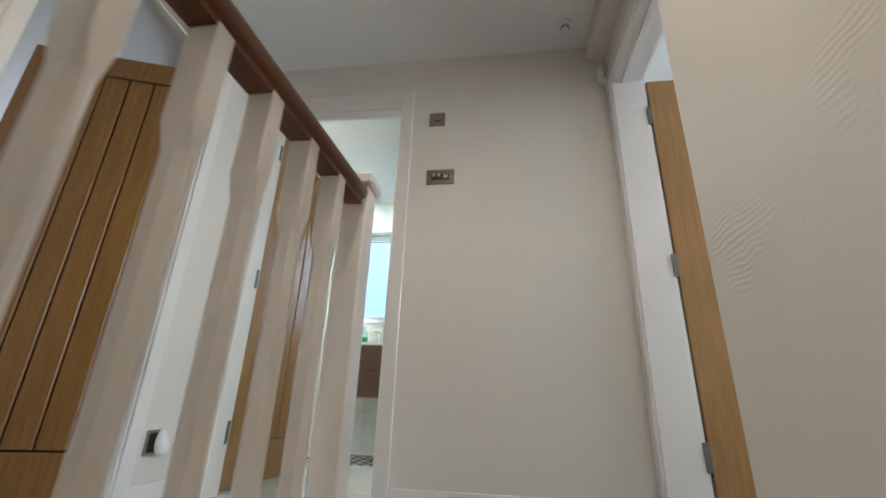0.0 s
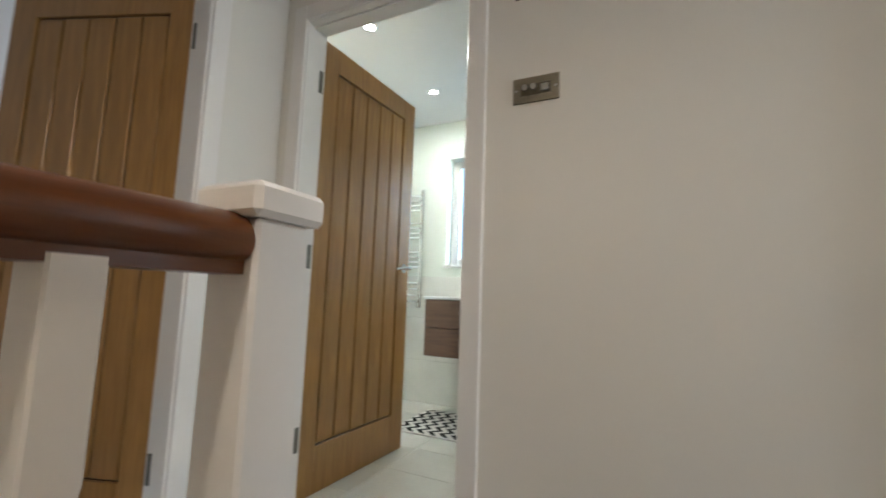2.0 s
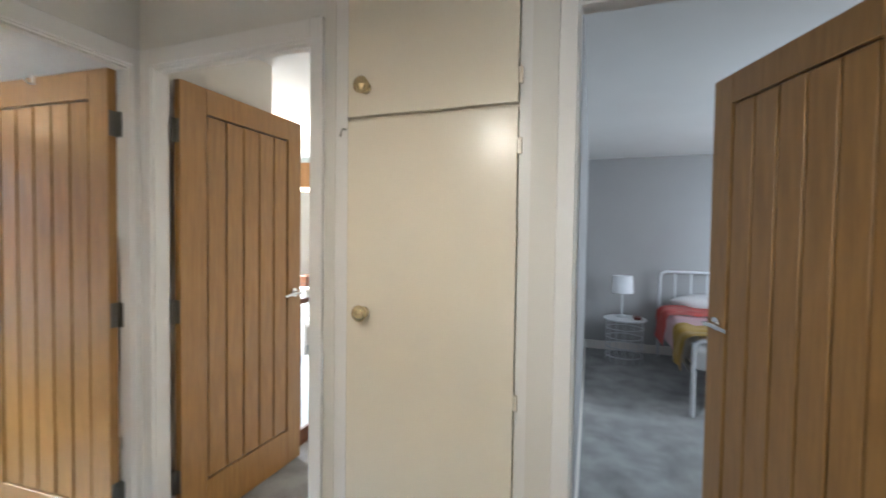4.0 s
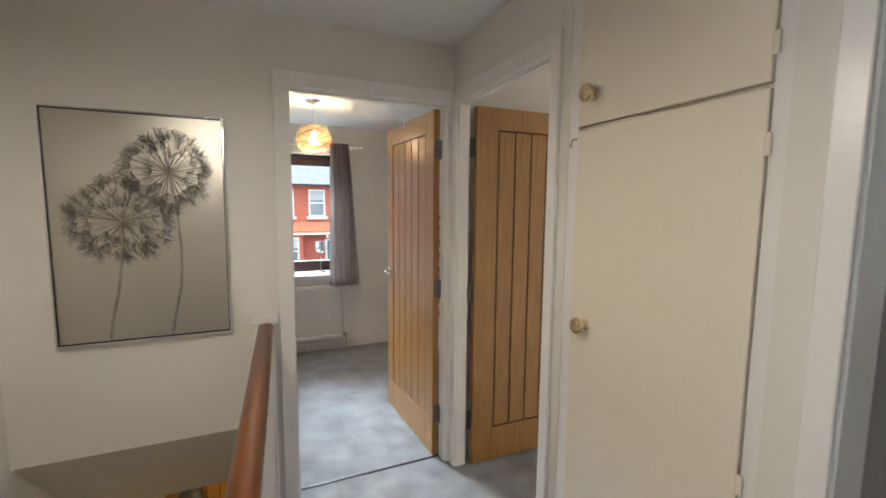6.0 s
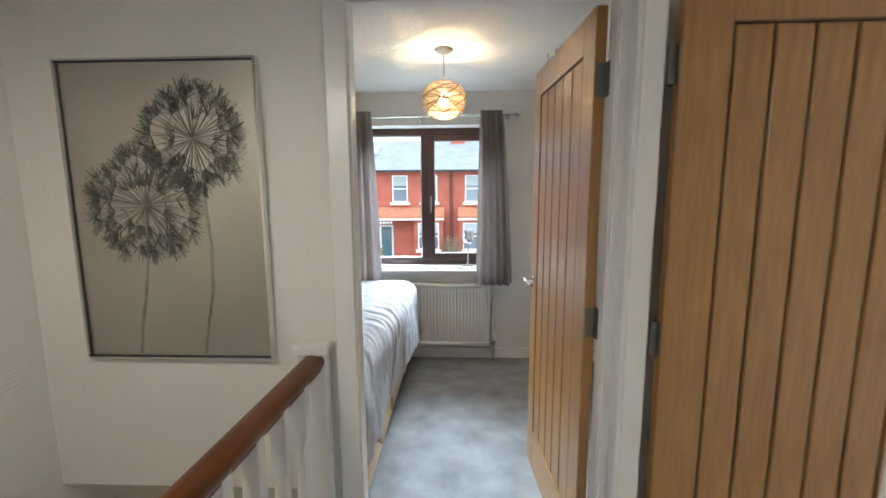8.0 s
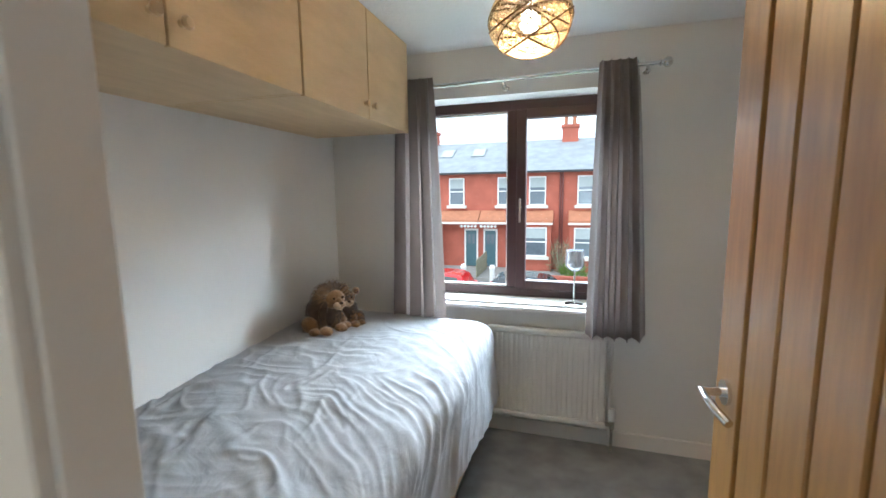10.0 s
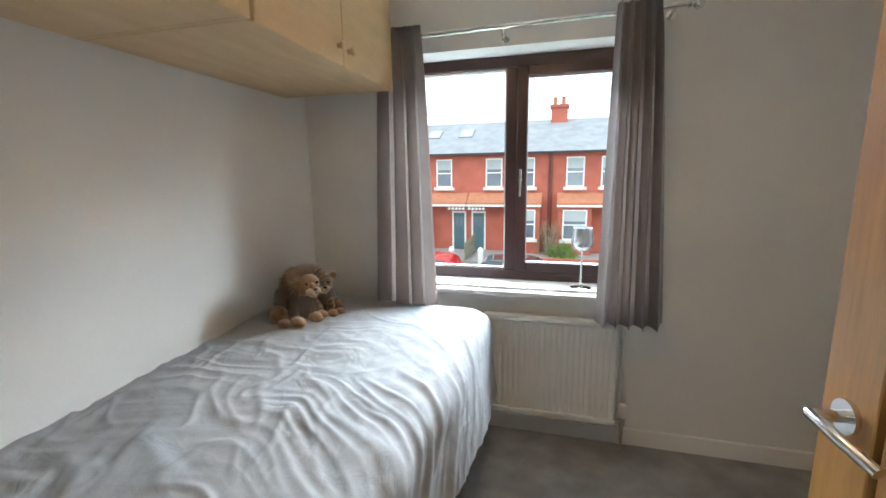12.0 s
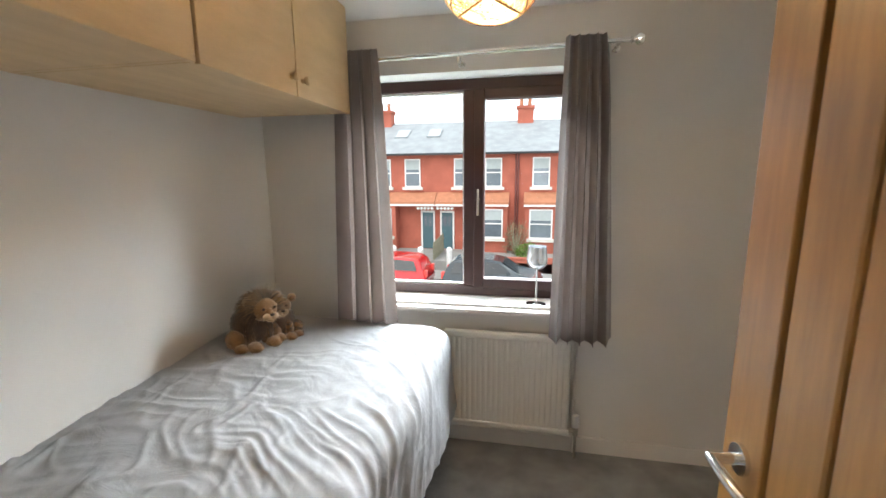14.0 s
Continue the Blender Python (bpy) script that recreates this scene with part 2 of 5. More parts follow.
def wall(name, along, p0, p1, a0, a1, z0, z1, material, holes=(), label="", far=None):
    """A wall along 'x' or 'y', p0..p1 thick, a0..a1 long, with rectangular holes (a0, a1, z0, z1)."""
    bm = bmesh.new()

    def piece(u0, u1, w0, w1):
        if u1 - u0 > 1e-4 and w1 - w0 > 1e-4:
            if along == "x":
                box(bm, u0, p0, w0, u1, p1, w1)
            else:
                box(bm, p0, u0, w0, p1, u1, w1)

    at = a0
    for h0, h1, w0, w1 in sorted(holes):
        piece(at, h0, z0, z1)
        piece(h0, h1, z0, w0)
        piece(h0, h1, w1, z1)
        at = h1
    piece(at, a1, z0, z1)
    bmesh.ops.remove_doubles(bm, verts=bm.verts, dist=1e-5)
    ob = part(name, bm, [material, far] if far else material)
    if far:
        mid = (p0 + p1) / 2
        axis = 1 if along == "x" else 0
        for f in ob.data.polygons:
            c = f.center[axis]
            if c > mid + 0.01:
                f.material_index = 1
    return tagged(ob, label, "wall", "", "structure")


# ---------------------------------------------------------------- shell
H = 2.30
XE, XE2 = 0.985, 1.085
XS = -0.91
YB, YB2 = -2.825, -2.925
XD, XD2 = -1.00, -1.14

wall("wall_front_landing", "x", 0.0, 0.055, XS, XE, 0.42, H, LANDING_PAINT, [(0.132, 0.966, 0.42, 2.03)], "cream painted plaster partition with a doorway", BED_PAINT)
wall("wall_east_front", "y", XE, XE + 0.055, -0.93, 0.0, 0.0, H, LANDING_PAINT, [(-0.86, -0.055, 0.0, 2.03)], "cream painted plaster partition with a doorway", LANDING_PAINT)
wall("wall_east", "y", XE, XE2, -2.825, -0.93, 0.0, H, LANDING_PAINT, [(-1.58, -0.93, 0.0, H), (-2.50, -1.70, 0.0, 2.03)], "cream painted plaster partition with doorways", GREY_PAINT)
wall("wall_back", "x", YB2, YB, XD, XE2 + 0.6, 0.0, H, BATH_PAINT, [(0.095, 0.885, 0.0, 2.03)], "cream painted plaster wall with a bathroom doorway", LANDING_PAINT)
wall("wall_stair", "y", XS - 0.10, XS, -1.97, 0.62, -2.6, H, PAPER_PAINT, [], "cream painted stair wall with wrinkled lining paper")
wall("wall_bedroom_left", "y", XS - 0.10, XS, 0.62, 2.18, -2.6, H, BED_PAINT, [], "pale grey painted bedroom wall")
wall("wall_west_landing", "y", XD2, XD, YB2, -1.0, 0.0, H, LANDING_PAINT, [(-2.79, -2.0, 0.0, 2.03)], "cream painted plaster wall with a doorway")
wall("wall_window", "x", 2.18, 2.46, XS - 0.10, 5.2, -0.25, H + 0.3, BED_PAINT, [(-0.377, 0.817, 0.79, 1.958), (2.6, 4.2, 0.8, 2.0)], "pale grey painted window wall")
wall("wall_bedroom_right", "y", 1.63, 1.73, 0.055, 2.18, 0.0, H, BED_PAINT, [], "pale grey painted bedroom wall", LANDING_PAINT)
wall("wall_partition_bedrooms", "x", 0.0, 0.055, XE, 1.73, 0.0, H, LANDING_PAINT, [], "plain painted partition", BED_PAINT)
wall("wall_between_rooms", "x", -1.70, -1.60, XE2, 5.2, 0.0, H, GREY_PAINT, [], "grey painted bedroom wall", LANDING_PAINT)
wall("wall_far_east", "y", 5.2, 5.3, -4.7, -1.65, 0.0, H, GREY_PAINT, [], "grey painted bedroom wall")
wall("wall_far_east_front", "y", 5.2, 5.3, -1.65, 2.46, 0.0, H, LANDING_PAINT, [], "cream painted front room wall")
wall("wall_room_west_east", "y", -1.0, -0.9, -3.7, YB2, 0.0, H, LANDING_PAINT, [], "unseen plain wall closing off the west room")
wall("wall_room_back", "x", -4.7, -4.6, 1.70, 5.2, 0.0, H, GREY_PAINT, [(2.4, 4.0, 0.85, 2.05)], "grey painted bedroom wall")
wall("wall_bath_east", "y", 1.60, 1.70, -4.63, YB2, 0.0, H, BATH_PAINT, [], "pale green bathroom wall", GREY_PAINT)
wall("wall_bath_west", "y", -0.55, -0.45, -4.63, YB2, 0.0, H, BATH_PAINT, [], "pale green bathroom wall")
wall("wall_bath_back", "x", -4.85, -4.63, -0.55, 1.60, 0.0, H, BATH_PAINT, [(0.32, 1.02, 1.10, 1.98)], "pale green bathroom wall with a window")
# two unseen walls, added to keep outdoor light out of the west room
wall("wall_closing_west_north", "x", -1.0, -0.9, -3.3, XS - 0.1, 0.0, H, LANDING_PAINT, [], "unseen plain wall closing off the west room")
wall("wall_closing_west_south", "x", -3.8, -3.7, -3.3, -0.55, 0.0, H, LANDING_PAINT, [], "unseen plain wall closing off the west room")
wall("wall_room_west", "y", -3.3, -3.2, -3.7, -1.0, 0.0, H, LANDING_PAINT, [(-3.0, -1.7, 0.95, 2.1)], "grey painted wall")

FLOOR_ROWS = [(-0.02, -1.86, -0.20, XE2, 0.05, 0.0), (XD, YB, -0.20, XE2, -1.86, 0.0)]
tagged(part("floor_landing", boxes(*FLOOR_ROWS), CARPET), "grey cut-pile carpet on the landing", "floor", "", "structure")
tagged(part("floor_bedroom", boxes((0.05, 0.05, -0.20, 1.63, 2.18, 0.001)), CARPET), "grey cut-pile carpet in the bedroom", "floor", "", "structure")
tagged(part("floor_room_front", boxes((XE2, -1.60, -0.20, 5.2, 2.18, -0.001)), CARPET), "grey cut-pile carpet in the front room", "floor", "", "structure")
tagged(part("floor_room_west", boxes((-3.2, -3.7, -0.20, XD, -1.0, -0.003)), CARPET), "grey carpet in the west room", "floor", "", "structure")
tagged(part("floor_room_back", boxes((XE2, -4.6, -0.20, 5.2, -1.70, -0.002)), CARPET), "grey cut-pile carpet in the back bedroom", "floor", "", "structure")
tagged(part("ceiling", boxes((-3.3, -5.05, H, 5.3, 2.46, H + 0.1)), CEIL_PAINT), "white textured ceiling", "ceiling", "", "structure")

tagged(part("wall_front_lower", boxes((-0.02, 0.0, 0.0, 0.15, 0.10, 0.42), (0.955, 0.0, 0.0, XE, 0.10, 0.42)), LANDING_PAINT), "cream painted plaster beside the doorway", "wall", "", "structure")


# ---------------------------------------------------------------- stairs and hall below
def stairs():
    for k in range(1, 13):
        y = -1.86 + 0.225 * (k - 1)
        bm = boxes((XS, y - 0.02, -0.2 * k - 0.04, -0.06, y + 0.225, -0.2 * k), (XS, y + 0.205, -0.2 * (k + 1), -0.06, y + 0.225, -0.2 * k - 0.04))
        step = part("step", bm, CARPET, flight)


flight = thing("staircase", pose(0, 0, 0), "carpeted straight staircase down to the hall", "staircase", "", "structure")
stairs()
part("riser", boxes((XS, -1.88, -0.2, -0.06, -1.861, 0.0)), CARPET, flight)
part("string", extrude_outline([(-1.9, -0.28), (-1.9, 0.0), (-1.78, 0.0), (0.9, -2.38), (0.9, -2.6), (0.7, -2.6)], "x", -0.06, -0.03), GLOSS_WHITE, flight)
tagged(part("wall_under_landing", boxes((-0.03, -1.86, -2.6, 0.02, 0.75, -0.2)), LANDING_PAINT), "cream painted wall beside the stairs", "wall", "", "structure")
tagged(part("soffit", extrude_outline([(0.0, 0.42), (0.02, 0.42), (0.64, -0.16), (0.64, -0.2), (0.60, -0.2)], "x", XS, -0.02), LANDING_PAINT), "sloping plaster soffit above the stairs", "soffit", "", "structure")
tagged(part("hall_ceiling", boxes((XS, 0.64, -0.22, 1.63, 2.18, -0.20), (0.02, 0.05, -0.22, 1.63, 0.64, -0.205)), CEIL_PAINT), "white hall ceiling", "ceiling", "", "structure")
tagged(part("floor_hall", boxes((-1.0, -3.0, -2.7, 1.63, 2.18, -2.6)), CARPET), "grey hall floor", "floor", "", "structure")
wall("wall_hall_east", "y", 1.2, 1.3, 0.75, 2.18, -2.6, -0.22, LANDING_PAINT, [], "cream painted hall wall")
wall("wall_hall_south", "x", 0.75, 0.80, 0.02, 1.2, -2.6, -0.22, LANDING_PAINT, [], "cream painted hall wall")
wall("wall_hall_front", "x", 2.18, 2.30, XS - 0.1, 1.3, -2.6, -0.25, LANDING_PAINT, [], "cream painted hall wall")
wall("wall_stair_end", "x", -1.95, -1.90, XS, -0.03, -2.6, -0.21, LANDING_PAINT, [], "plain wall under the landing")


# ---------------------------------------------------------------- doors
def oak_door(name, m, side, label, width=0.762, hinge_stile=0.105, flap=0.0075):
    """A boarded oak door from its hinge corner along +x; side -1: its thickness lies towards -y, +1: towards +y."""
    d = thing(name, m, label, "door", "oak boarded doors", "structure")
    t, z0, z1 = 0.036 * side, 0.008, 1.985
    w = width
    part("stile", boxes((0, 0, z0, hinge_stile, t, z1), bevel=0.002), OAK, d)
    part("stile", boxes((w - 0.105, 0, z0, w, t, z1), bevel=0.002), OAK, d)
    part("rail", boxes((hinge_stile, 0, z1 - 0.115, w - 0.105, t, z1), bevel=0.0015), OAK, d)
    part("rail", boxes((hinge_stile, 0, z0, w - 0.105, t, z0 + 0.195), bevel=0.0015), OAK, d)
    # dark sheet that paints the shade between the boards
    part("core", boxes((hinge_stile + 0.001, t * 0.38, z0 + 0.19, w - 0.106, t * 0.62, z1 - 0.11)), OAK_GROOVE_SHADE, d)
    x0, n = hinge_stile + 0.005, 5
    step = (w - 0.115 - hinge_stile) / n - 0.0
    first = None
    for k in range(n):
        a = x0 + k * step
        if first is None:
            first = part("board", boxes((-step / 2 + 0.0042, t * 0.10, z0 + 0.202, step / 2 - 0.0042, t * 0.90, z1 - 0.122), bevel=0.0035), OAK, d)
            first.location.x = x0 + step / 2
        else:
            b = new("board", first.data)
            b.parent = d
            b.location.x = x0 + (k + 0.5) * step
    for k, z in enumerate((0.26, 1.0, 1.77)):
        part("hinge", boxes((-0.003, t * 0.1, z - 0.05, 0.001, t, z + 0.05), (-0.024, -side * (flap - 0.002), z - 0.05, -0.001, -side * (flap + 0.002), z + 0.05)), SATIN, d, "satin steel butt hinge")
        rodpart = rods(((-0.005, t * 1.12, z - 0.051), (-0.005, t * 1.12, z + 0.051), 0.0055))
        part("knuckle", rodpart, SATIN, d)
    for s in (0.0, t):
        out = -side if s == 0 else side
        hx, hz = w - 0.058, 1.0
        h = part("handle", rods(((hx, s, hz), (hx, s + out * 0.008, hz), 0.026), ((hx, s + out * 0.008, hz), (hx, s + out * 0.05, hz), 0.0095)), CHROME, d, "polished chrome lever handle", True)
        pts = [(hx + 0.004, s + out * 0.048, hz), (hx - 0.04, s + out * 0.052, hz + 0.002), (hx - 0.08, s + out * 0.05, hz - 0.001), (hx - 0.118, s + out * 0.04, hz - 0.010)]
        part("lever", tube(pts, 0.0085), CHROME, h, "", True)
    part("latch_plate", boxes((w - 0.0005, t * 0.2, 0.94, w + 0.0012, t * 0.8, 1.06)), CHROME, d)
    return d


oak_door("door_1", pose(0.898, 0.062, 0, 0, 0, 93.2), -1, "oak boarded door standing open into the small bedroom", 0.762, 0.105, -0.0365)
clip = thing("over_door_hook", pose(0.875, 0.47, 1.985), "small white over-door hook on the open oak door", "hook")
part("strap", boxes((-0.012, -0.012, 0.0, 0.036, 0.012, 0.003), (-0.012, -0.012, -0.035, -0.009, 0.012, 0.0)), WHITE_PLASTIC, clip)
part("peg", tube([(-0.012, 0, -0.03), (-0.024, 0, -0.036), (-0.034, 0, -0.028), (-0.036, 0, -0.014)], 0.0035, 8), WHITE_PLASTIC, clip, "", True)
oak_door("door_2", pose(1.072, -0.108, 0, 0, 0, -1), 1, "oak boarded door standing open into the front room", 0.762, 0.13, -0.022)
oak_door("door_3", pose(1.070, -2.476, 0, 0, 0, 20), -1, "oak boarded door standing ajar into the back bedroom")
oak_door("door_4", pose(0.865, -2.925, 0, 0, 0, -93.2), 1, "oak boarded door standing open into the bathroom")
oak_door("door_5", pose(-1.165, -2.765, 0, 0, 0, 180), 1, "oak boarded door standing open at the stair head", 0.762, 0.17)


def doorway(name, along, face, depth, a0, a1, top, widths=(0.066, 0.066), both=True):
    """White lining and architraves round an opening a0..a1; face: the landing side, depth: signed wall thickness."""
    d = thing(name, pose(0, 0, 0), "white gloss painted door lining and architrave", "door frame", "door frames", "structure")
    s = 1 if depth > 0 else -1
    f, g = face - 0.004 * s, face + depth + 0.004 * s

    def put(nm, u0, u1, v0, v1, z0, z1, bev=0.0025):
        if along == "x":
            part(nm, boxes((u0, v0, z0, u1, v1, z1), bevel=bev), GLOSS_WHITE, d)
        else:
            part(nm, boxes((v0, u0, z0, v1, u1, z1), bevel=bev), GLOSS_WHITE, d)

    put("jamb", a0 - 0.028, a0, f, g, 0, top)
    put("jamb", a1, a1 + 0.028, f, g, 0, top)
    put("head", a0 - 0.028, a1 + 0.028, f, g, top, top + 0.028)
    mid = face + depth * 0.42
    put("stop", a0, a1, mid - 0.015, mid + 0.015, top - 0.010, top, 0.001)
    for where, sg in ((face, -s), (face + depth, s)) if both else ((face, -s),):
        e = where + sg * 0.017
        w0, w1 = widths
        put("architrave", a0 - 0.006 - w0, a0 - 0.006, where + 0.0 * sg, e, 0, top + 0.006 + 0.066)
        put("architrave", a1 + 0.006, a1 + 0.006 + w1, where + 0.0 * sg, e, 0, top + 0.006 + 0.066)
        put("architrave", a0 - 0.006, a1 + 0.006, where + 0.0 * sg, e, top + 0.006, top + 0.006 + 0.066)
    return d


doorway("door_frame_1", "x", 0.0, 0.055, 0.160, 0.938, 1.995, (0.066, 0.038), False)
doorway("door_frame_2", "y", XE, 0.055, -0.832, -0.082, 1.995, (0.05, 0.058), False)
doorway("door_frame_3", "y", XE, 0.10, -2.472, -1.710, 1.995, (0.066, 0.05))
doorway("door_frame_4", "x", YB, -0.10, 0.123, 0.857, 1.995, (0.066, 0.066))
doorway("door_frame_5", "y", XD, -0.14, -2.762, -2.03, 1.995, (0.05, 0.066))


# ---------------------------------------------------------------- railing
RX = -0.035


def rail_x(y):
    """The rail runs slightly askew to the landing."""
    return -0.057 + 0.0467 * (y + 1.85)


def newel(name, x, y, half, m_cap, label, flat=False):
    n = thing(name, pose(x, y, 0), label, "newel post", "newel posts", "structure")
    y0 = -half if not flat else 0.0
    part("post", boxes((-half, y0, -0.24, half, half, 0.925), bevel=0.004), GLOSS_WHITE, n)
    part("cap", boxes((-m_cap, y0 - (m_cap - half if not flat else 0.02), 0.925, m_cap, m_cap if not flat else half, 0.958), bevel=0.006), GLOSS_WHITE, n)
    return n


newel("newel_post", -0.057, -1.875, 0.033, 0.0445, "white painted square newel post with a flat cap")
newel("half_newel_post", 0.018, -0.05, 0.045, 0.058, "white painted half newel against the wall", True)

rail_outline = [(-0.021, 0.872), (0.021, 0.872), (0.021, 0.884), (0.029, 0.888)] + [(0.033 * math.cos(a * math.pi / 16), 0.902 + 0.029 * math.sin(a * math.pi / 16)) for a in range(-2, 19)] + [(-0.029, 0.888), (-0.021, 0.884)]


def handrail_mesh(y0, y1, steps=24):
    bm = bmesh.new()
    rings = []
    for k in range(steps + 1):
        y = y0 + (y1 - y0) * k / steps
        shrink = 0.82 if k == 0 else 1.0
        rings.append([bm.verts.new((u * shrink + rail_x(y), y, 0.90 + (v - 0.90) * shrink)) for u, v in rail_outline])
        if k == 0:
            y = y0 + 0.008
            rings.append([bm.verts.new((u + rail_x(y), y, v)) for u, v in rail_outline])
    n = len(rail_outline)
    for r0, r1 in zip(rings, rings[1:]):
        for k in range(n):
            bm.faces.new((r0[k], r0[(k + 1) % n], r1[(k + 1) % n], r1[k]))
    bm.faces.new(rings[0][::-1])
    bm.faces.new(rings[-1])
    return bm


rail_bm = handrail_mesh(-1.848, -0.052)
tagged(part("handrail", rail_bm, RAIL_WOOD, None, "", True), "varnished dark mahogany handrail on white balusters", "handrail", "", "structure")


def baluster_mesh():
    bm = bmesh.new()
    rows = [(0.0225, 0.0, 0), (0.0225, 0.20, 0), (0.0205, 0.24, 0.011), (0.0205, 0.66, 0.011), (0.0225, 0.70, 0), (0.0225, 0.85, 0)]
    rings = []
    for h, z, c in rows:
        c = max(c, 0.002)
        g = h - 0.005
        pts = [(h - c, -g), (h, -g + c), (h, g - c), (h - c, g), (-h + c, g), (-h, g - c), (-h, -g + c), (-h + c, -g)]
        rings.append([bm.verts.new((u, v, z)) for u, v in pts])
    for r0, r1 in zip(rings, rings[1:]):
        for k in range(8):
            bm.faces.new((r0[k], r0[(k + 1) % 8], r1[(k + 1) % 8], r1[k]))
    bm.faces.new(rings[0][::-1])
    bm.faces.new(rings[-1])
    return bm


baluster = tagged(part("baluster", baluster_mesh(), GLOSS_WHITE), "white painted chamfered square wooden baluster", "baluster", "stair balusters")
baluster.matrix_world = pose(rail_x(-1.72), -1.72, 0.028)
for k in range(1, 13):
    copy_thing(baluster, pose(rail_x(-1.72 + 0.1295 * k), -1.72 + 0.1295 * k, 0.028))
tagged(part("base_rail", boxes((RX - 0.048, -1.838, 0.0, 0.05, -0.006, 0.028), bevel=0.004), GLOSS_WHITE), "white painted base rail under the balusters", "rail", "", "structure")
tagged(part("apron", boxes((RX - 0.055, -1.86, -0.26, -0.021, 0.0, 0.0)), GLOSS_WHITE), "white painted apron board of the stairwell", "trim", "", "structure")

# ---------------------------------------------------------------- landing cupboard
cup = thing("landing_cupboard", pose(XE + 0.014, -1.255, 0), "cream painted built-in cupboard with two doors and brass knobs", "cupboard")
part("frame", boxes((-0.012, -0.335, 0, 0.10, -0.292, H), (-0.012, 0.279, 0, 0.10, 0.335, H), (-0.012, -0.292, 0, 0.10, 0.279, 0.09), (-0.012, -0.292, H - 0.03, 0.10, 0.279, H)), GLOSS_WHITE, cup)
part("rail", boxes((0.004, -0.292, 1.705, 0.10, 0.279, 1.737)), CREAM_GLOSS, cup)
part("carcass", boxes((0.10, -0.325, 0, 0.60, -0.305, H), (0.10, 0.305, 0, 0.60, 0.325, H), (0.58, -0.305, 0, 0.60, 0.305, H)), CREAM_GLOSS, cup)
part("door", boxes((-0.019, -0.288, 0.094, -0.001, 0.275, 1.714), bevel=0.002), CREAM_GLOSS, cup)
part("door", boxes((-0.019, -0.288, 1.726, -0.001, 0.275, H - 0.034), bevel=0.002), CREAM_GLOSS, cup)
KNOB = [(0.019, 0), (0.017, 0.004), (0.009, 0.008), (0.008, 0.015), (0.016, 0.021), (0.026, 0.029), (0.0275, 0.036), (0.023, 0.043), (0.010, 0.048), (0.0, 0.0485)]
for z in (1.085, 1.815):
    part("knob", lathe(KNOB, 20, pose(-0.019, 0.207, z, 0, -90, 0)), BRASS, cup, "round polished brass knob", True)
for z in (0.40, 0.855, 1.60, 1.80):
    part("hinge", boxes((-0.024, -0.301, z - 0.024, -0.018, -0.288, z + 0.024), bevel=0.002), CREAM_GLOSS, cup)
part("hook", tube([(-0.012, 0.288, 1.69), (-0.026, 0.290, 1.688), (-0.030, 0.295, 1.672), (-0.024, 0.301, 1.664)], 0.003), STEEL, cup)

# ---------------------------------------------------------------- small bedroom
BH = 2.22
tagged(part("ceiling_bedroom", boxes((XS, 0.055, BH, 1.63, 2.18, BH + 0.02)), CEIL_STIPPLE), "white stippled bedroom ceiling", "ceiling", "", "structure")
SKIRT = GLOSS_WHITE


def skirting(name, along, face, out, a0, a1, h=0.09):
    o = face + out * 0.016
    if along == "x":
        bm = boxes((a0, face, 0, a1, o, h), bevel=0.004)
    else:
        bm = boxes((face, a0, 0, o, a1, h), bevel=0.004)
    return tagged(part(name, bm, SKIRT), "white gloss painted skirting board", "skirting", "", "structure")


skirting("baseboard_window", "x", 2.18, -1, 0.06, 1.614)
skirting("baseboard_right", "y", 1.63, -1, 0.072, 2.18)
skirting("baseboard_back", "x", YB, 1, -0.98, 0.05)
skirting("baseboard_back_2", "x", YB, 1, 0.93, 0.97)
skirting("baseboard_east", "y", XE, -1, -2.81, -2.53)


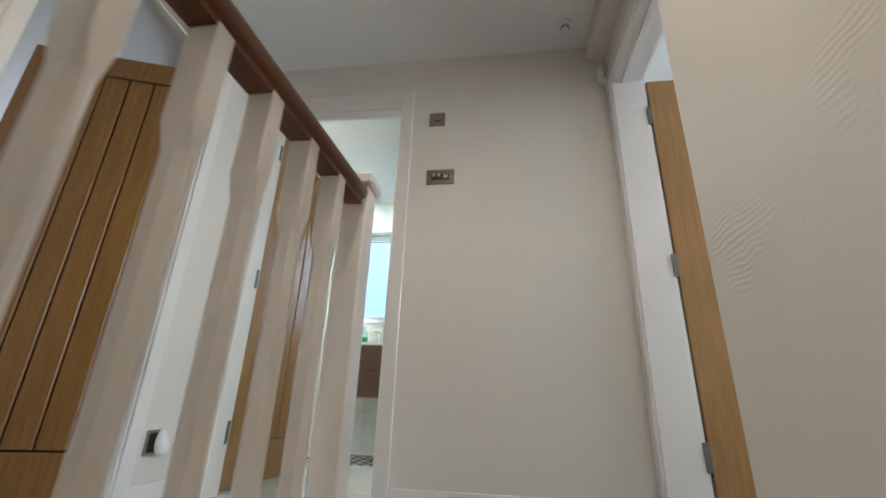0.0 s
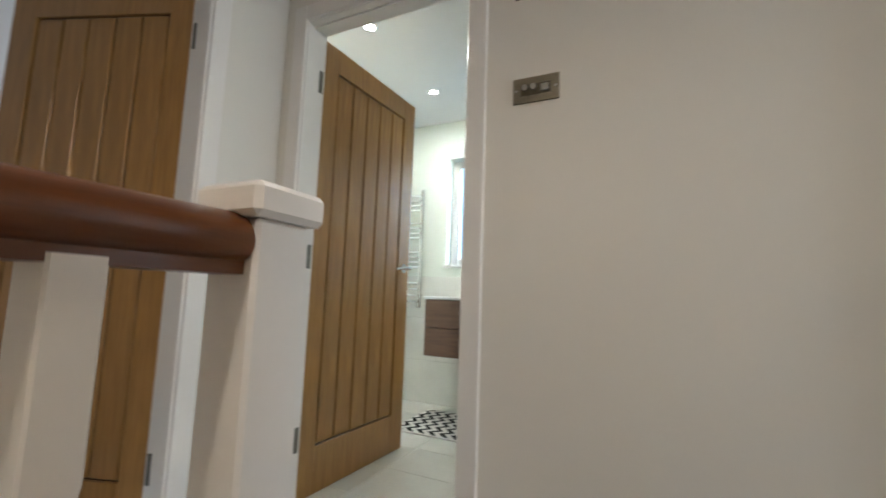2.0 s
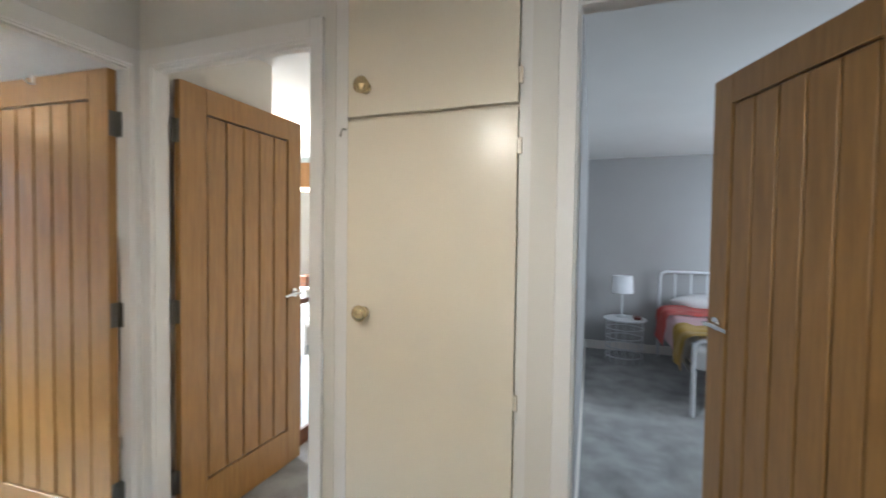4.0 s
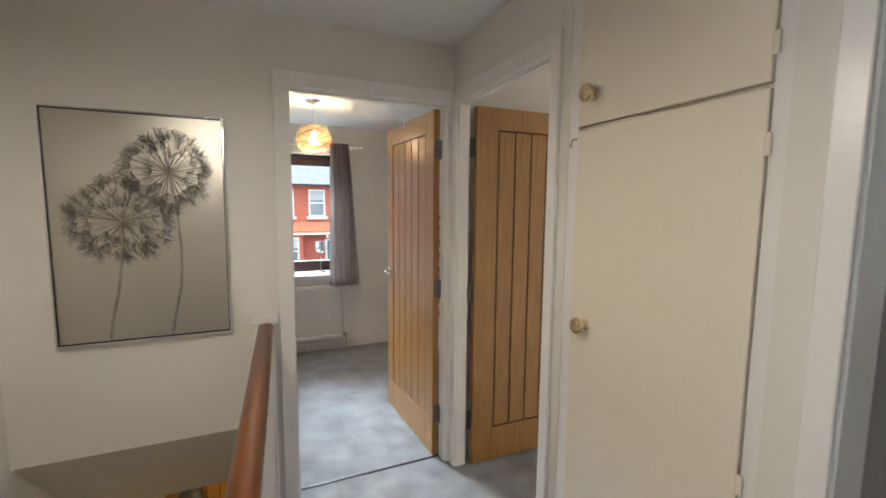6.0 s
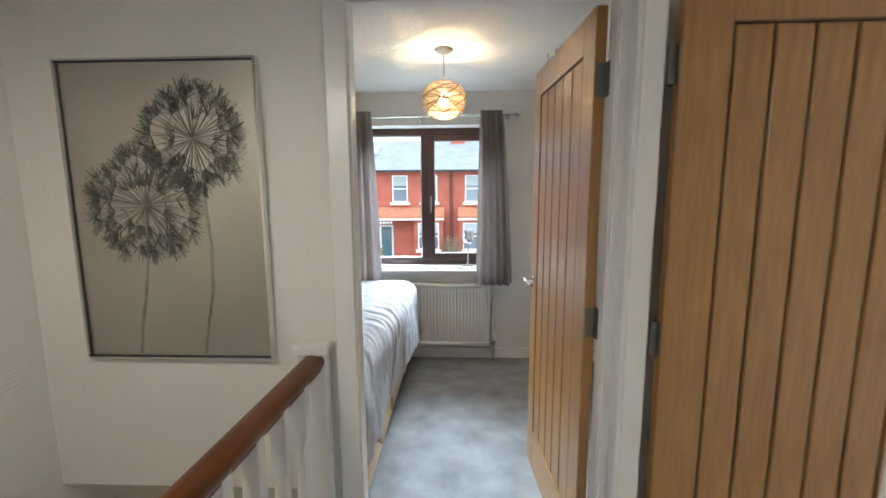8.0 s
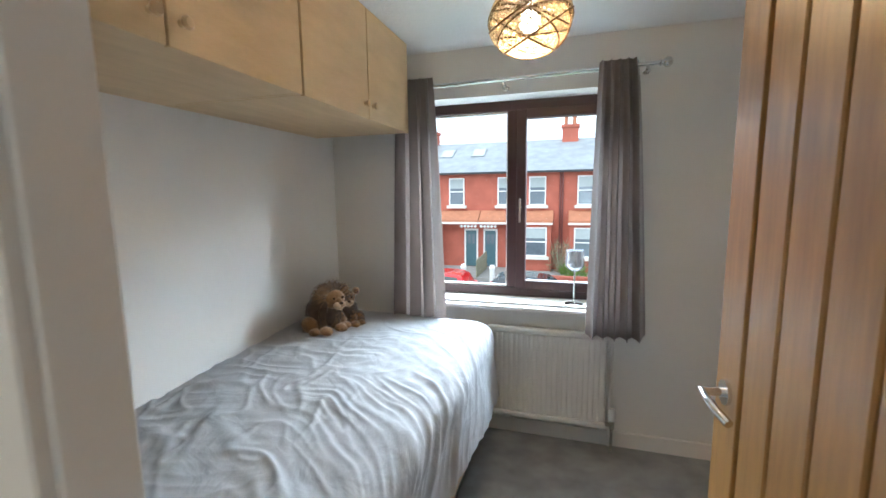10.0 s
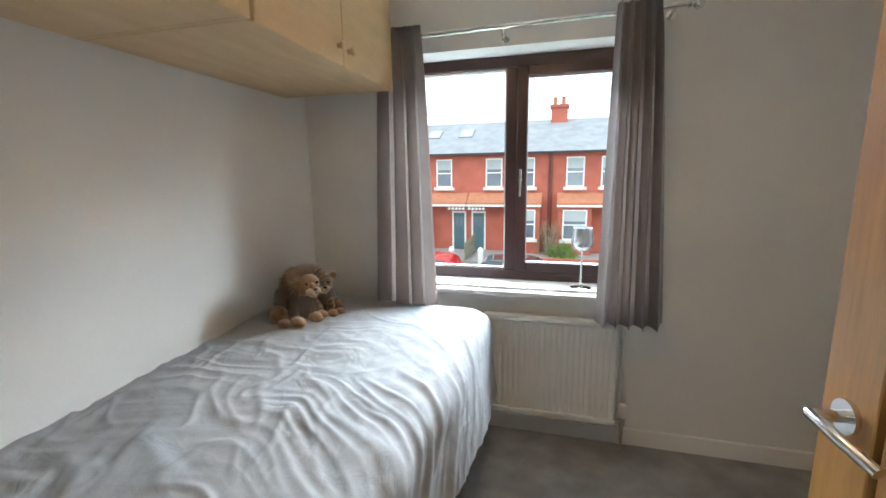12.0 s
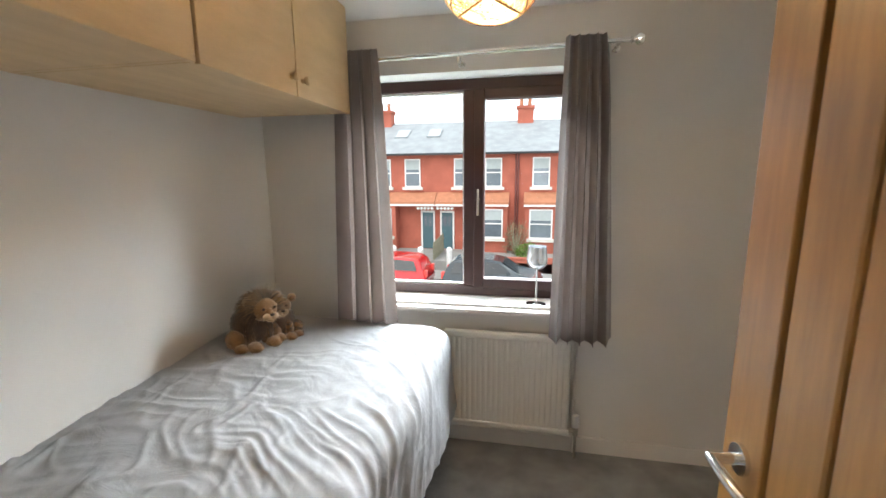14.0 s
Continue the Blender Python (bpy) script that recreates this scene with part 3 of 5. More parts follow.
def duvet_mesh():
    """A quilt over the bed: flat top from the wall, then over the edge and down the side, with folds."""
    bm = bmesh.new()
    nu, nv = 220, 440
    top, drop = 1.02, 0.34
    grid = []
    for j in range(nv + 1):
        v = j / nv
        row = []
        for i in range(nu + 1):
            s = i / nu * (top + drop)
            x0, y = -0.905, 0.13 + v * 1.96
            edge_r = 0.11
            flat = top - edge_r
            if s < flat:
                px, pz, nx, nz = x0 + s, 0.685 - 0.03 * max(0.0, (s - 0.45)) ** 1.3, 0.0, 1.0
            else:
                q = min((s - flat) / (edge_r * 1.57), 1.0) * 1.45
                rest = max(0.0, s - flat - edge_r * 1.57)
                base = 0.685 - 0.03 * (flat - 0.45) ** 1.3
                px = x0 + flat + edge_r * math.sin(q) + rest * 0.10
                pz = base - edge_r * (1 - math.cos(q)) - rest
                nx, nz = math.sin(q), math.cos(q)
            far = min(1.0, max(0.0, (y - 0.7) / 1.1))
            far = far * far * (3 - 2 * far)
            pz += 0.036 * far
            px += (0.065 * far - 0.03) * s / top
            side = min(1.0, max(0.0, (s - 0.40) / 0.45))
            calm = 1.0 - 0.55 * min(1.0, max(0.0, (y - 1.2) / 0.6))
            w = noise.noise(Vector((s * 2.0, y * 1.8, 0.3)))
            w2 = noise.noise(Vector((s * 5.0, y * 5.0, 4.4)))
            w3 = noise.noise(Vector((s * 12.0, y * 11.0, 8.4)))
            lean = y - 0.12 * s + 0.85 * max(0.0, s - 0.62) ** 1.15 + 0.09 * w + 0.030 * w2 + 0.008 * w3

            def crease(across, along, k, width):
                n = noise.noise(Vector((s * along + k, lean * across, k * 1.7)))
                return math.exp(-((n / width) ** 2))

            def patch(k):
                return max(0.0, 0.45 + 1.6 * noise.noise(Vector((s * 3.0 + k, y * 3.4, k * 3.1))))

            fine = 0.013 * crease(5.0, 1.2, 1.7, 0.15) * patch(2) + 0.009 * crease(9.0, 1.8, 5.1, 0.18) * patch(5) + 0.004 * crease(17.0, 2.6, 8.3, 0.22) * patch(7)
            fine += 0.0026 * patch(9) * (0.5 + 0.5 * math.sin(6.283 * 19.0 * lean)) ** 2
            cross = y * 0.75 + s * 0.8 + 0.12 * w + 0.06 * w2
            d = noise.noise(Vector((cross * 7.0, (y - s) * 2.2, 7.7)))
            d2 = noise.noise(Vector((s * 9.0 + w2, y * 7.0 - w, 3.3)))
            crumple = (0.013 * math.exp(-((d / 0.13) ** 2)) * patch(4) + 0.006 * math.exp(-((d2 / 0.16) ** 2)) + 0.005 * d2) * (1 - 0.7 * side)
            c = noise.noise(Vector((s * 3.0, y * 2.8, 9.2)))
            h = (fine * (0.45 + 0.60 * side) + 0.8 * crumple) * calm + c * 0.014 + 0.0025 * noise.noise(Vector((s * 18, y * 16, 2.2)))
            if y < 0.3:
                h -= (0.3 - y) ** 2 * 2.0
            if y > 2.0:
                h -= ((y - 2.0) / 0.09) ** 2 * 0.05
            sag = 0.035 * math.sin(y * 5.2 + 0.6) * max(0.0, (s - top) / drop)
            row.append(bm.verts.new((px + nx * h + sag * 0.4, y, pz + nz * h + sag)))
        grid.append(row)
    for j in range(nv):
        for i in range(nu):
            bm.faces.new((grid[j][i], grid[j][i + 1], grid[j + 1][i + 1], grid[j + 1][i]))
    bmesh.ops.solidify(bm, geom=bm.faces[:], thickness=0.025)
    return bm


bed = thing("single_bed", pose(0, 0, 0), "single divan bed with pale wood drawers under a duvet", "bed")
part("mattress", boxes((-0.90, 0.14, 0.36, 0.05, 2.06, 0.58), bevel=0.04, seg=3), DUVET, bed, "white mattress", True)
part("base", boxes((0.02, 0.14, 0.05, 0.06, 2.06, 0.36), (-0.90, 0.14, 0.30, 0.02, 2.06, 0.358), (-0.90, 2.02, 0.05, 0.02, 2.06, 0.30)), MAPLE, bed, "pale wood divan base")
for y0 in (0.20, 1.12):
    dr = part("drawer", boxes((0.06, y0, 0.09, 0.078, y0 + 0.86, 0.32), bevel=0.004), MAPLE, bed)
    part("knob", lathe([(0.010, 0), (0.009, 0.010), (0.016, 0.018), (0.014, 0.026), (0.0, 0.028)], 16, pose(0.078, y0 + 0.43, 0.20, 0, 90, 0)), MAPLE, dr, "small turned wooden knob", True)
quilt = tagged(part("duvet", duvet_mesh(), DUVET, None, "", True), "rumpled plain white cotton duvet spread over the bed", "duvet")

# window
win = thing("window_1", pose(0.22, 2.345, 0), "dark rosewood framed casement window with two panes", "window", "", "structure")
W0, W1, Z0, Z1 = -0.60, 0.60, 0.79, 1.96
part("window_frame", boxes((W0, 0, Z0, W0 + 0.05, 0.07, Z1), (W1 - 0.05, 0, Z0, W1, 0.07, Z1), (W0 + 0.05, 0.001, Z0, W1 - 0.05, 0.069, Z0 + 0.055), (W0 + 0.05, 0.001, Z1 - 0.06, W1 - 0.05, 0.069, Z1), (-0.055, 0.002, Z0 + 0.055, 0.0, 0.068, Z1 - 0.06), bevel=0.004), ROSEWOOD, win)
sash = part("opening_sash", boxes((0.001, -0.014, Z0 + 0.045, 0.058, 0.05, Z1 - 0.055), (W1 - 0.085, -0.014, Z0 + 0.045, W1 - 0.04, 0.05, Z1 - 0.055), (0.058, -0.0135, Z0 + 0.045, W1 - 0.085, 0.0495, Z0 + 0.102), (0.058, -0.0135, Z1 - 0.108, W1 - 0.085, 0.0495, Z1 - 0.055), bevel=0.005), ROSEWOOD, win, "opening casement sash")
part("handle", rods(((0.026, -0.014, 1.335), (0.026, -0.03, 1.335), 0.010), n=12), CHROME, sash, "chrome window handle", True)
part("lever", boxes((0.019, -0.040, 1.245, 0.033, -0.030, 1.39), bevel=0.004, seg=2), CHROME, sash)
part("bead", boxes((W0 + 0.05, 0.020, Z0 + 0.055, W0 + 0.058, 0.05, Z1 - 0.06), (-0.063, 0.020, Z0 + 0.055, -0.055, 0.05, Z1 - 0.06), (W0 + 0.058, 0.020, Z0 + 0.055, -0.063, 0.05, Z0 + 0.064), (W0 + 0.058, 0.020, Z1 - 0.069, -0.063, 0.05, Z1 - 0.06)), WHITE_PLASTIC, win, "white inner glazing bead")
for a, b in ((W0 + 0.05, -0.056), (0.058, W1 - 0.085)):
    g = part("pane", boxes((a, 0.030, Z0 + 0.05, b, 0.036, Z1 - 0.055)), GLASS, win)
    g.visible_shadow = False
tagged(part("window_sill", boxes((-0.40, 2.125, 0.755, 0.86, 2.345, 0.778), bevel=0.006, seg=2), GLOSS_WHITE), "white painted window board", "window sill", "", "structure")
tagged(part("outer_sill", boxes((-0.42, 2.415, 0.70, 0.86, 2.52, 0.79)), ROSEWOOD), "dark outer window sill", "window sill", "", "structure")


def curtain(name, x0t, x1t, x0b, x1b, z0, z1, folds, phase, label, outer):
    """Soft deep pleats, flaring towards the hem; the outer edge (-1 left, 1 right) turns back to the wall."""
    bm = bmesh.new()
    nu, nv = folds * 28, 40
    rows = []
    for j in range(nv + 1):
        v = j / nv
        z = z1 + (z0 - z1) * v
        row = []
        for i in range(nu + 1):
            u = i / nu
            a, b = x0t + (x0b - x0t) * v ** 0.8, x1t + (x1b - x1t) * v ** 0.8
            drift = noise.noise(Vector((u * 2.2, v * 0.6, phase)))
            ph = u * folds * 2 * math.pi + phase + 1.5 * drift
            amp = 0.038 * min(1.0, 0.42 + 3.0 * v) * (0.85 + 0.6 * noise.noise(Vector((u * 2.5, v * 0.9, 3 + phase))))
            wave = math.sin(ph) + 0.22 * math.sin(2 * ph + 1.1 + drift)
            edge = u if outer > 0 else 1 - u
            back = max(0.0, (edge - 0.90) / 0.10)
            y = 2.040 + amp * wave * (1 - back) + 0.08 * back
            x = a + (b - a) * u + 0.010 * math.sin(2 * ph) * (1 - back) * math.sin(math.pi * u)
            zz = z + (0.004 * math.sin(ph) if j == nv else 0) + (0.003 * math.sin(ph * 2) if j == 0 else 0)
            row.append(bm.verts.new((x, y, zz)))
        rows.append(row)
    for j in range(nv):
        for i in range(nu):
            bm.faces.new((rows[j][i], rows[j][i + 1], rows[j + 1][i + 1], rows[j + 1][i]))
    bmesh.ops.solidify(bm, geom=bm.faces[:], thickness=0.004)
    return tagged(part(name, bm, CURTAIN, None, "", True), label, "curtain", "bedroom curtains")


curtain("curtain", -0.43, -0.20, -0.50, -0.14, 0.705, 2.045, 4, 0.4, "grey eyelet curtain hanging beside the bed", -1)
curtain("curtain", 0.65, 0.835, 0.625, 0.925, 0.672, 2.045, 5, 2.1, "grey eyelet curtain hanging above the radiator", 1)

pole = thing("curtain_pole", pose(0.22, 2.066, 2.012), "thin chrome curtain pole with clear ball finials", "curtain pole")
part("bar", rods(((-0.70, 0, -0.012), (0.70, 0, 0.008), 0.0105)), CHROME, pole, "", True)
for s in (-1, 1):
    part("finial", lathe([(0.013, 0), (0.017, 0.004), (0.012, 0.010), (0.012, 0.016), (0.022, 0.026), (0.025, 0.036), (0.020, 0.050), (0.008, 0.058), (0, 0.059)], 20, pose(0.695 * s, 0, 0.008 * s, 0, 90 * s, 0)), CHROME, pole, "faceted clear ball finial")
    part("bracket", rods(((0.655 * s, 0, 0.005 * s), (0.655 * s, 0.112, 0.005 * s), 0.007), ((0.655 * s, 0.102, 0.005 * s), (0.655 * s, 0.113, 0.005 * s), 0.02)), CHROME, pole, "", True)
part("bracket", rods(((-0.04, 0, -0.002), (-0.04, 0.112, -0.025), 0.006), ((-0.04, 0.0, -0.02), (-0.04, 0.0, -0.038), 0.006), ((-0.04, 0.102, -0.025), (-0.04, 0.113, -0.025), 0.018)), CHROME, pole, "", True)

# radiator
rad = thing("radiator", pose(0.42, 2.10, 0), "white panel radiator with thermostatic valve under the window", "radiator")
RAD = mat("radiator_enamel", (0.76, 0.74, 0.69), 0.4, 0, 0.03, 3, 80, 0.03)
out = [(-0.325, 0.03)]
n = 23
for k in range(n):
    a = -0.318 + 0.636 * k / n
    st = 0.636 / n
    out += [(a + st * 0.10, 0.001), (a + st * 0.34, -0.002), (a + st * 0.70, -0.002), (a + st * 0.92, 0.001)]
out += [(0.325, 0.03)]
part("panel", extrude_outline(out, "z", 0.165, 0.640), RAD, rad)
for z in (0.635, 0.134):
    part("rim", boxes((-0.325, -0.009, z, 0.325, 0.030, z + 0.036), bevel=0.008, seg=2), RAD, rad, "", True)
for x in (-0.25, 0.22):
    part("bracket", boxes((x, 0.03, 0.2, x + 0.03, 0.079, 0.6)), RAD, rad)
v = part("valve", rods(((0.325, 0.02, 0.152), (0.365, 0.02, 0.152), 0.011), ((0.36, 0.02, 0.0), (0.36, 0.02, 0.165), 0.0075), ((0.36, 0.02, 0.13), (0.36, 0.02, 0.175), 0.014)), STEEL, rad, "brass and steel valve body", True)
part("thermostat_head", lathe([(0.014, 0), (0.019, 0.006), (0.021, 0.02), (0.020, 0.055), (0.016, 0.068), (0.0, 0.07)], 18, pose(0.36, 0.02, 0.175)), WHITE_PLASTIC, v, "white thermostatic valve head", True)
tagged(part("pipe", rods(((0.772, 2.165, 0.0), (0.772, 2.165, 0.655), 0.007)), GLOSS_WHITE), "thin white painted heating pipe", "pipe", "", "structure")

# wall cupboards over the bed
for y0, y1, nm in ((0.060, 1.046, 1), (1.050, 2.0, 2)):
    c = thing("wall_cupboard", pose(XS, y0, 0), "pale maple wall cupboard fixed above the bed", "cupboard", "cupboards over the bed")
    L = y1 - y0
    for nm, r in (("side_panel", (0.001, 0, 1.755, 0.565, 0.018, BH)), ("side_panel", (0.001, L - 0.018, 1.755, 0.565, L, BH)), ("bottom_panel", (0.001, 0.018, 1.756, 0.565, L - 0.018, 1.774)), ("back_panel", (0.001, 0.018, 1.774, 0.012, L - 0.018, BH)), ("top_panel", (0.012, 0.018, BH - 0.02, 0.565, L - 0.018, BH - 0.001))):
        part(nm, boxes(r), MAPLE, c)
    for k in range(2):
        a, b = 0.004 + k * (L / 2), L / 2 - 0.002 + k * (L / 2 - 0.002)
        d = part("door", boxes((0.567, a, 1.752, 0.585, b, BH - 0.004), bevel=0.002), MAPLE, c)
        ky = b - 0.035 if k == 0 else a + 0.035
        part("knob", lathe([(0.010, 0), (0.008, 0.009), (0.015, 0.017), (0.016, 0.022), (0.011, 0.028), (0, 0.029)], 16, pose(0.585, ky, 1.812, 0, 90, 0)), MAPLE, d, "small turned wooden knob", True)
PEND = Vector((0.40, 1.18, 1.945))
CANE = mat("woven_cane", (0.62, 0.50, 0.32), 0.5, 0, 0.12, 20, 200, 0.1)
CANE_DARK = mat("dark_cane", (0.22, 0.13, 0.06), 0.5, 0, 0.12, 20, 200, 0.1)
pendant = thing("pendant_lamp", pose(*PEND), "round woven cane pendant lamp hanging lit from the ceiling", "pendant lamp")
for k, tilt in enumerate((24, 40, 30, 44, 26, 38)):
    m = pose(0, 0, 0, 0, 0, k * 61) @ pose(0, 0, 0, tilt, 0, 0)
    band = []
    for w in range(5):
        off = -0.042 + 0.021 * w
        r = math.sqrt(1 - (off / 0.13) ** 2)
        pts = []
        for q in range(40):
            a = 2 * math.pi * q / 40
            p = m @ Vector((r * math.cos(a) * (0.119 + 0.002 * k), r * math.sin(a) * (0.119 + 0.002 * k), off))
            pts.append((p.x, p.y, p.z * 0.86))
        band.append(pts)
        if w in (0, 4):
            part("cane", tube(pts, 0.0030, 5, True), CANE_DARK, pendant, "", True)
    bm = bmesh.new()
    for q in range(40):
        for w in range(4):
            rod(bm, band[w][q], band[w + 1][(q + 1) % 40], 0.0015, 0.0015, 4)
            rod(bm, band[w][(q + 1) % 40], band[w + 1][q], 0.0015, 0.0015, 4)
    tagged(part("weave", bm, CANE, pendant), "", "", "", "stuff")
part("cord", rods(((0, 0, 0.05), (0, 0, BH - PEND.z - 0.02), 0.003)), WHITE_PLASTIC, pendant)
part("ceiling_rose", lathe([(0.05, 0), (0.048, -0.012), (0.03, -0.024), (0.008, -0.03), (0, -0.031)], 24, pose(0, 0, BH - PEND.z)), WHITE_PLASTIC, pendant, "white ceiling rose", True)
part("holder", rods(((0, 0, 0.05), (0, 0, 0.085), 0.018)), WHITE_PLASTIC, pendant, "", True)
bulb = part("bulb", lathe([(0.012, 0.05), (0.014, 0.03), (0.028, 0.005), (0.030, -0.012), (0.022, -0.032), (0.0, -0.04)], 18), glow("bulb_glow", (1, 0.85, 0.62), 24), pendant, "lit bulb", True)
bulb.visible_shadow = False

# sill lamp
sl = thing("table_lamp", pose(0.565, 2.245, 0.778), "small chrome table lamp with a mirrored goblet shade", "lamp")
SMOKE = mat("mirror_glass", (0.72, 0.73, 0.75), 0.25, 0.9, 0.05, 9, 60, 0.0)
part("base", lathe([(0.062, 0), (0.062, 0.008), (0.05, 0.013), (0.010, 0.018), (0.006, 0.03), (0.0, 0.031)], 28), CHROME, sl, "", True)
part("stem", rods(((0, 0, 0.02), (0, 0, 0.20), 0.0055)), CHROME, sl, "", True)
part("shade", lathe([(0.010, 0.198), (0.030, 0.206), (0.050, 0.228), (0.054, 0.25), (0.046, 0.32), (0.043, 0.32), (0.050, 0.25), (0.028, 0.21), (0, 0.205)], 28), SMOKE, sl, "mirrored glass shade", True)
part("cable", tube([(0.05, 0.02, 0.004), (0.08, 0.03, 0.012), (0.10, 0.035, 0.03), (0.13, 0.03, 0.02)], 0.0025, 6), WHITE_PLASTIC, sl)


# soft toys: one plain mesh each
def fur(name, c, d):
    return mat(name, c, 0.95, 0, 0.3, 30, 300, 0.6, 0.1, None, d, 0, 0.4)


def blob(bm, c, r, sx=1, sy=1, sz=1, rough=0.0, seed=0.0, sub=3, idx=0):
    g = bmesh.ops.create_icosphere(bm, subdivisions=sub, radius=1)
    for vt in g["verts"]:
        k = 1 + rough * noise.noise(vt.co * 5 + Vector((seed, 0, 0))) * 2
        vt.co = Vector(c) + Vector((vt.co.x * sx, vt.co.y * sy, vt.co.z * sz)) * r * k
    for f in {f for vt in g["verts"] for f in vt.link_faces}:
        f.material_index = idx


def soft_toy(name, m, mane, label, mats, s):
    """A sitting plush animal that faces -y. Materials: 0 plush, 1 dark fur, 2 eye, 3 pale muzzle, 4 mane tips."""
    bm = bmesh.new()
    rnd = random.Random(9)
    blob(bm, (0, 0.015, 0.095), 0.088, 0.95, 0.95, 1.15, 0.06, 1, idx=1)
    hx, hy, hz = (0.018, -0.088, 0.190) if mane else (0, -0.06, 0.215)
    for sx in (-1, 1):
        blob(bm, (0.082 * sx, -0.015, 0.045), 0.046, 0.85, 1.25, 1.0, 0.05, 3 + sx)
        blob(bm, (0.088 * sx, -0.080, 0.022), 0.024, 1.0, 1.4, 0.8, 0.05, 13 + sx)
        blob(bm, (0.040 * sx, -0.066, 0.060), 0.025, 0.9, 0.9, 2.1, 0.05, 5 + sx)
        blob(bm, (0.042 * sx, -0.110, 0.024), 0.028, 1.0, 1.35, 0.85, 0.05, 7 + sx)
        blob(bm, (hx + 0.062 * sx, hy + 0.004, hz + 0.046), 0.026, 1, 0.5, 1.1, 0.04, 9 + sx, 2, 3)
        blob(bm, (hx + 0.062 * sx, hy - 0.006, hz + 0.046), 0.016, 1, 0.5, 1.1, 0.0, 0, 2, 0)
        blob(bm, (hx + 0.024 * sx, hy - 0.051, hz + 0.014), 0.0065, 1, 0.8, 1, 0, 0, 2, 2)
        blob(bm, (hx + 0.014 * sx, hy - 0.062, hz - 0.022), 0.020, 1, 0.9, 0.85, 0.03, 15 + sx, 2, 3)
    blob(bm, (hx, hy, hz), 0.056, 1.02, 0.95, 1.0, 0.04, 11)
    blob(bm, (hx, hy - 0.048, hz - 0.006), 0.020, 0.9, 1.2, 1.2, 0.03, 12, 2, 0)
    blob(bm, (hx, hy - 0.060, hz - 0.038), 0.016, 1, 0.8, 0.7, 0.03, 14, 2, 3)
    blob(bm, (hx, hy - 0.079, hz - 0.010), 0.0085, 1.3, 0.7, 0.8, 0, 0, 2, 2)
    bm.normal_update()
    short = [f for f in bm.faces if f.material_index in (0, 1, 3)]
    for f in rnd.sample(short, min(len(short), 3200)):
        c, n = f.calc_center_median(), f.normal
        tip = c + (n + Vector((rnd.uniform(-0.8, 0.8), rnd.uniform(-0.8, 0.8), rnd.uniform(-1.2, 0.3)))) * rnd.uniform(0.004, 0.009)
        side = n.orthogonal().normalized() * 0.0018
        bm.faces.new([bm.verts.new(p) for p in (c + side, c - side, tip)]).material_index = f.material_index
    if not mane:
        # dark stripes over head and back
        for f in bm.faces:
            c = f.calc_center_median()
            if f.material_index == 0 and math.sin(c.z * 190 + 3 * math.sin(c.x * 60)) > 0.45 and c.y > hy - 0.035:
                f.material_index = 1
    else:
        for k in range(2600):
            a, b = rnd.uniform(0, 2 * math.pi), rnd.uniform(-0.5, 1.0)
            d = Vector((math.cos(a) * math.sqrt(1 - b * b), b, math.sin(a) * math.sqrt(1 - b * b)))
            if d.z < -0.55 and b < 0.1:
                continue
            root = Vector((hx, hy + 0.006, hz + 0.004)) + d * 0.052
            flow = (d + Vector((rnd.uniform(-0.35, 0.35), 0.35 + rnd.uniform(-0.3, 0.3), rnd.uniform(-0.45, 0.35)))).normalized()
            length = rnd.uniform(0.034, 0.072) * (1.0 if d.z > -0.1 else 0.8)
            mid = root + flow * length * 0.6
            tip = mid + (flow + Vector((0, 0.1, -0.55))).normalized() * length * 0.5
            side = flow.orthogonal().normalized() * 0.0024
            v = [bm.verts.new(p) for p in (root + side, root - side, mid - side * 0.8, mid + side * 0.8, tip)]
            shade = 4 if d.z > 0.0 and rnd.random() < 0.8 else 1
            bm.faces.new(v[:4]).material_index = shade
            bm.faces.new((v[3], v[2], v[4])).material_index = shade
        for k in range(420):
            p = Vector((rnd.uniform(-0.06, 0.06), -0.075 + rnd.uniform(-0.02, 0.03), rnd.uniform(0.07, 0.16)))
            q = p + Vector((rnd.uniform(-0.02, 0.02), -0.018, -rnd.uniform(0.03, 0.06)))
            side = Vector((0.0026, 0, 0))
            bm.faces.new([bm.verts.new(c) for c in (p + side, p - side, q)]).material_index = 1
    bm.transform(Matrix.Diagonal((s, s, s * (0.92 if mane else 0.90), 1)))
    ob = part(name, bm, mats, None, "", True)
    ob.matrix_world = m
    return tagged(ob, label, "soft toy", "soft toys on the bed")


TAN, MANE, EYE = fur("tan_plush", (0.26, 0.145, 0.062), (0.13, 0.068, 0.03)), fur("brown_mane", (0.085, 0.05, 0.025), (0.03, 0.017, 0.01)), mat("toy_eye", (0.03, 0.018, 0.01), 0.2)
PALE_FUR, MANE_TIP = fur("pale_plush", (0.44, 0.31, 0.20), (0.30, 0.20, 0.12)), fur("mane_tips", (0.22, 0.125, 0.05), (0.10, 0.055, 0.022))
GOLD = fur("tiger_plush", (0.25, 0.12, 0.035), (0.06, 0.035, 0.02))
soft_toy("plush_lion", pose(-0.70, 1.66, 0.722, 0, 0, 60), True, "brown plush toy lion with a shaggy mane sitting on the duvet", [TAN, MANE, EYE, PALE_FUR, MANE_TIP], 1.0)
soft_toy("plush_tiger", pose(-0.625, 1.765, 0.725, 0, 0, 40), False, "small striped orange plush toy sitting behind the lion", [GOLD, MANE, EYE, PALE_FUR, MANE_TIP], 0.80)

METAL_GREY = mat("grey_metal", (0.4, 0.4, 0.42), 0.4, 0.6)
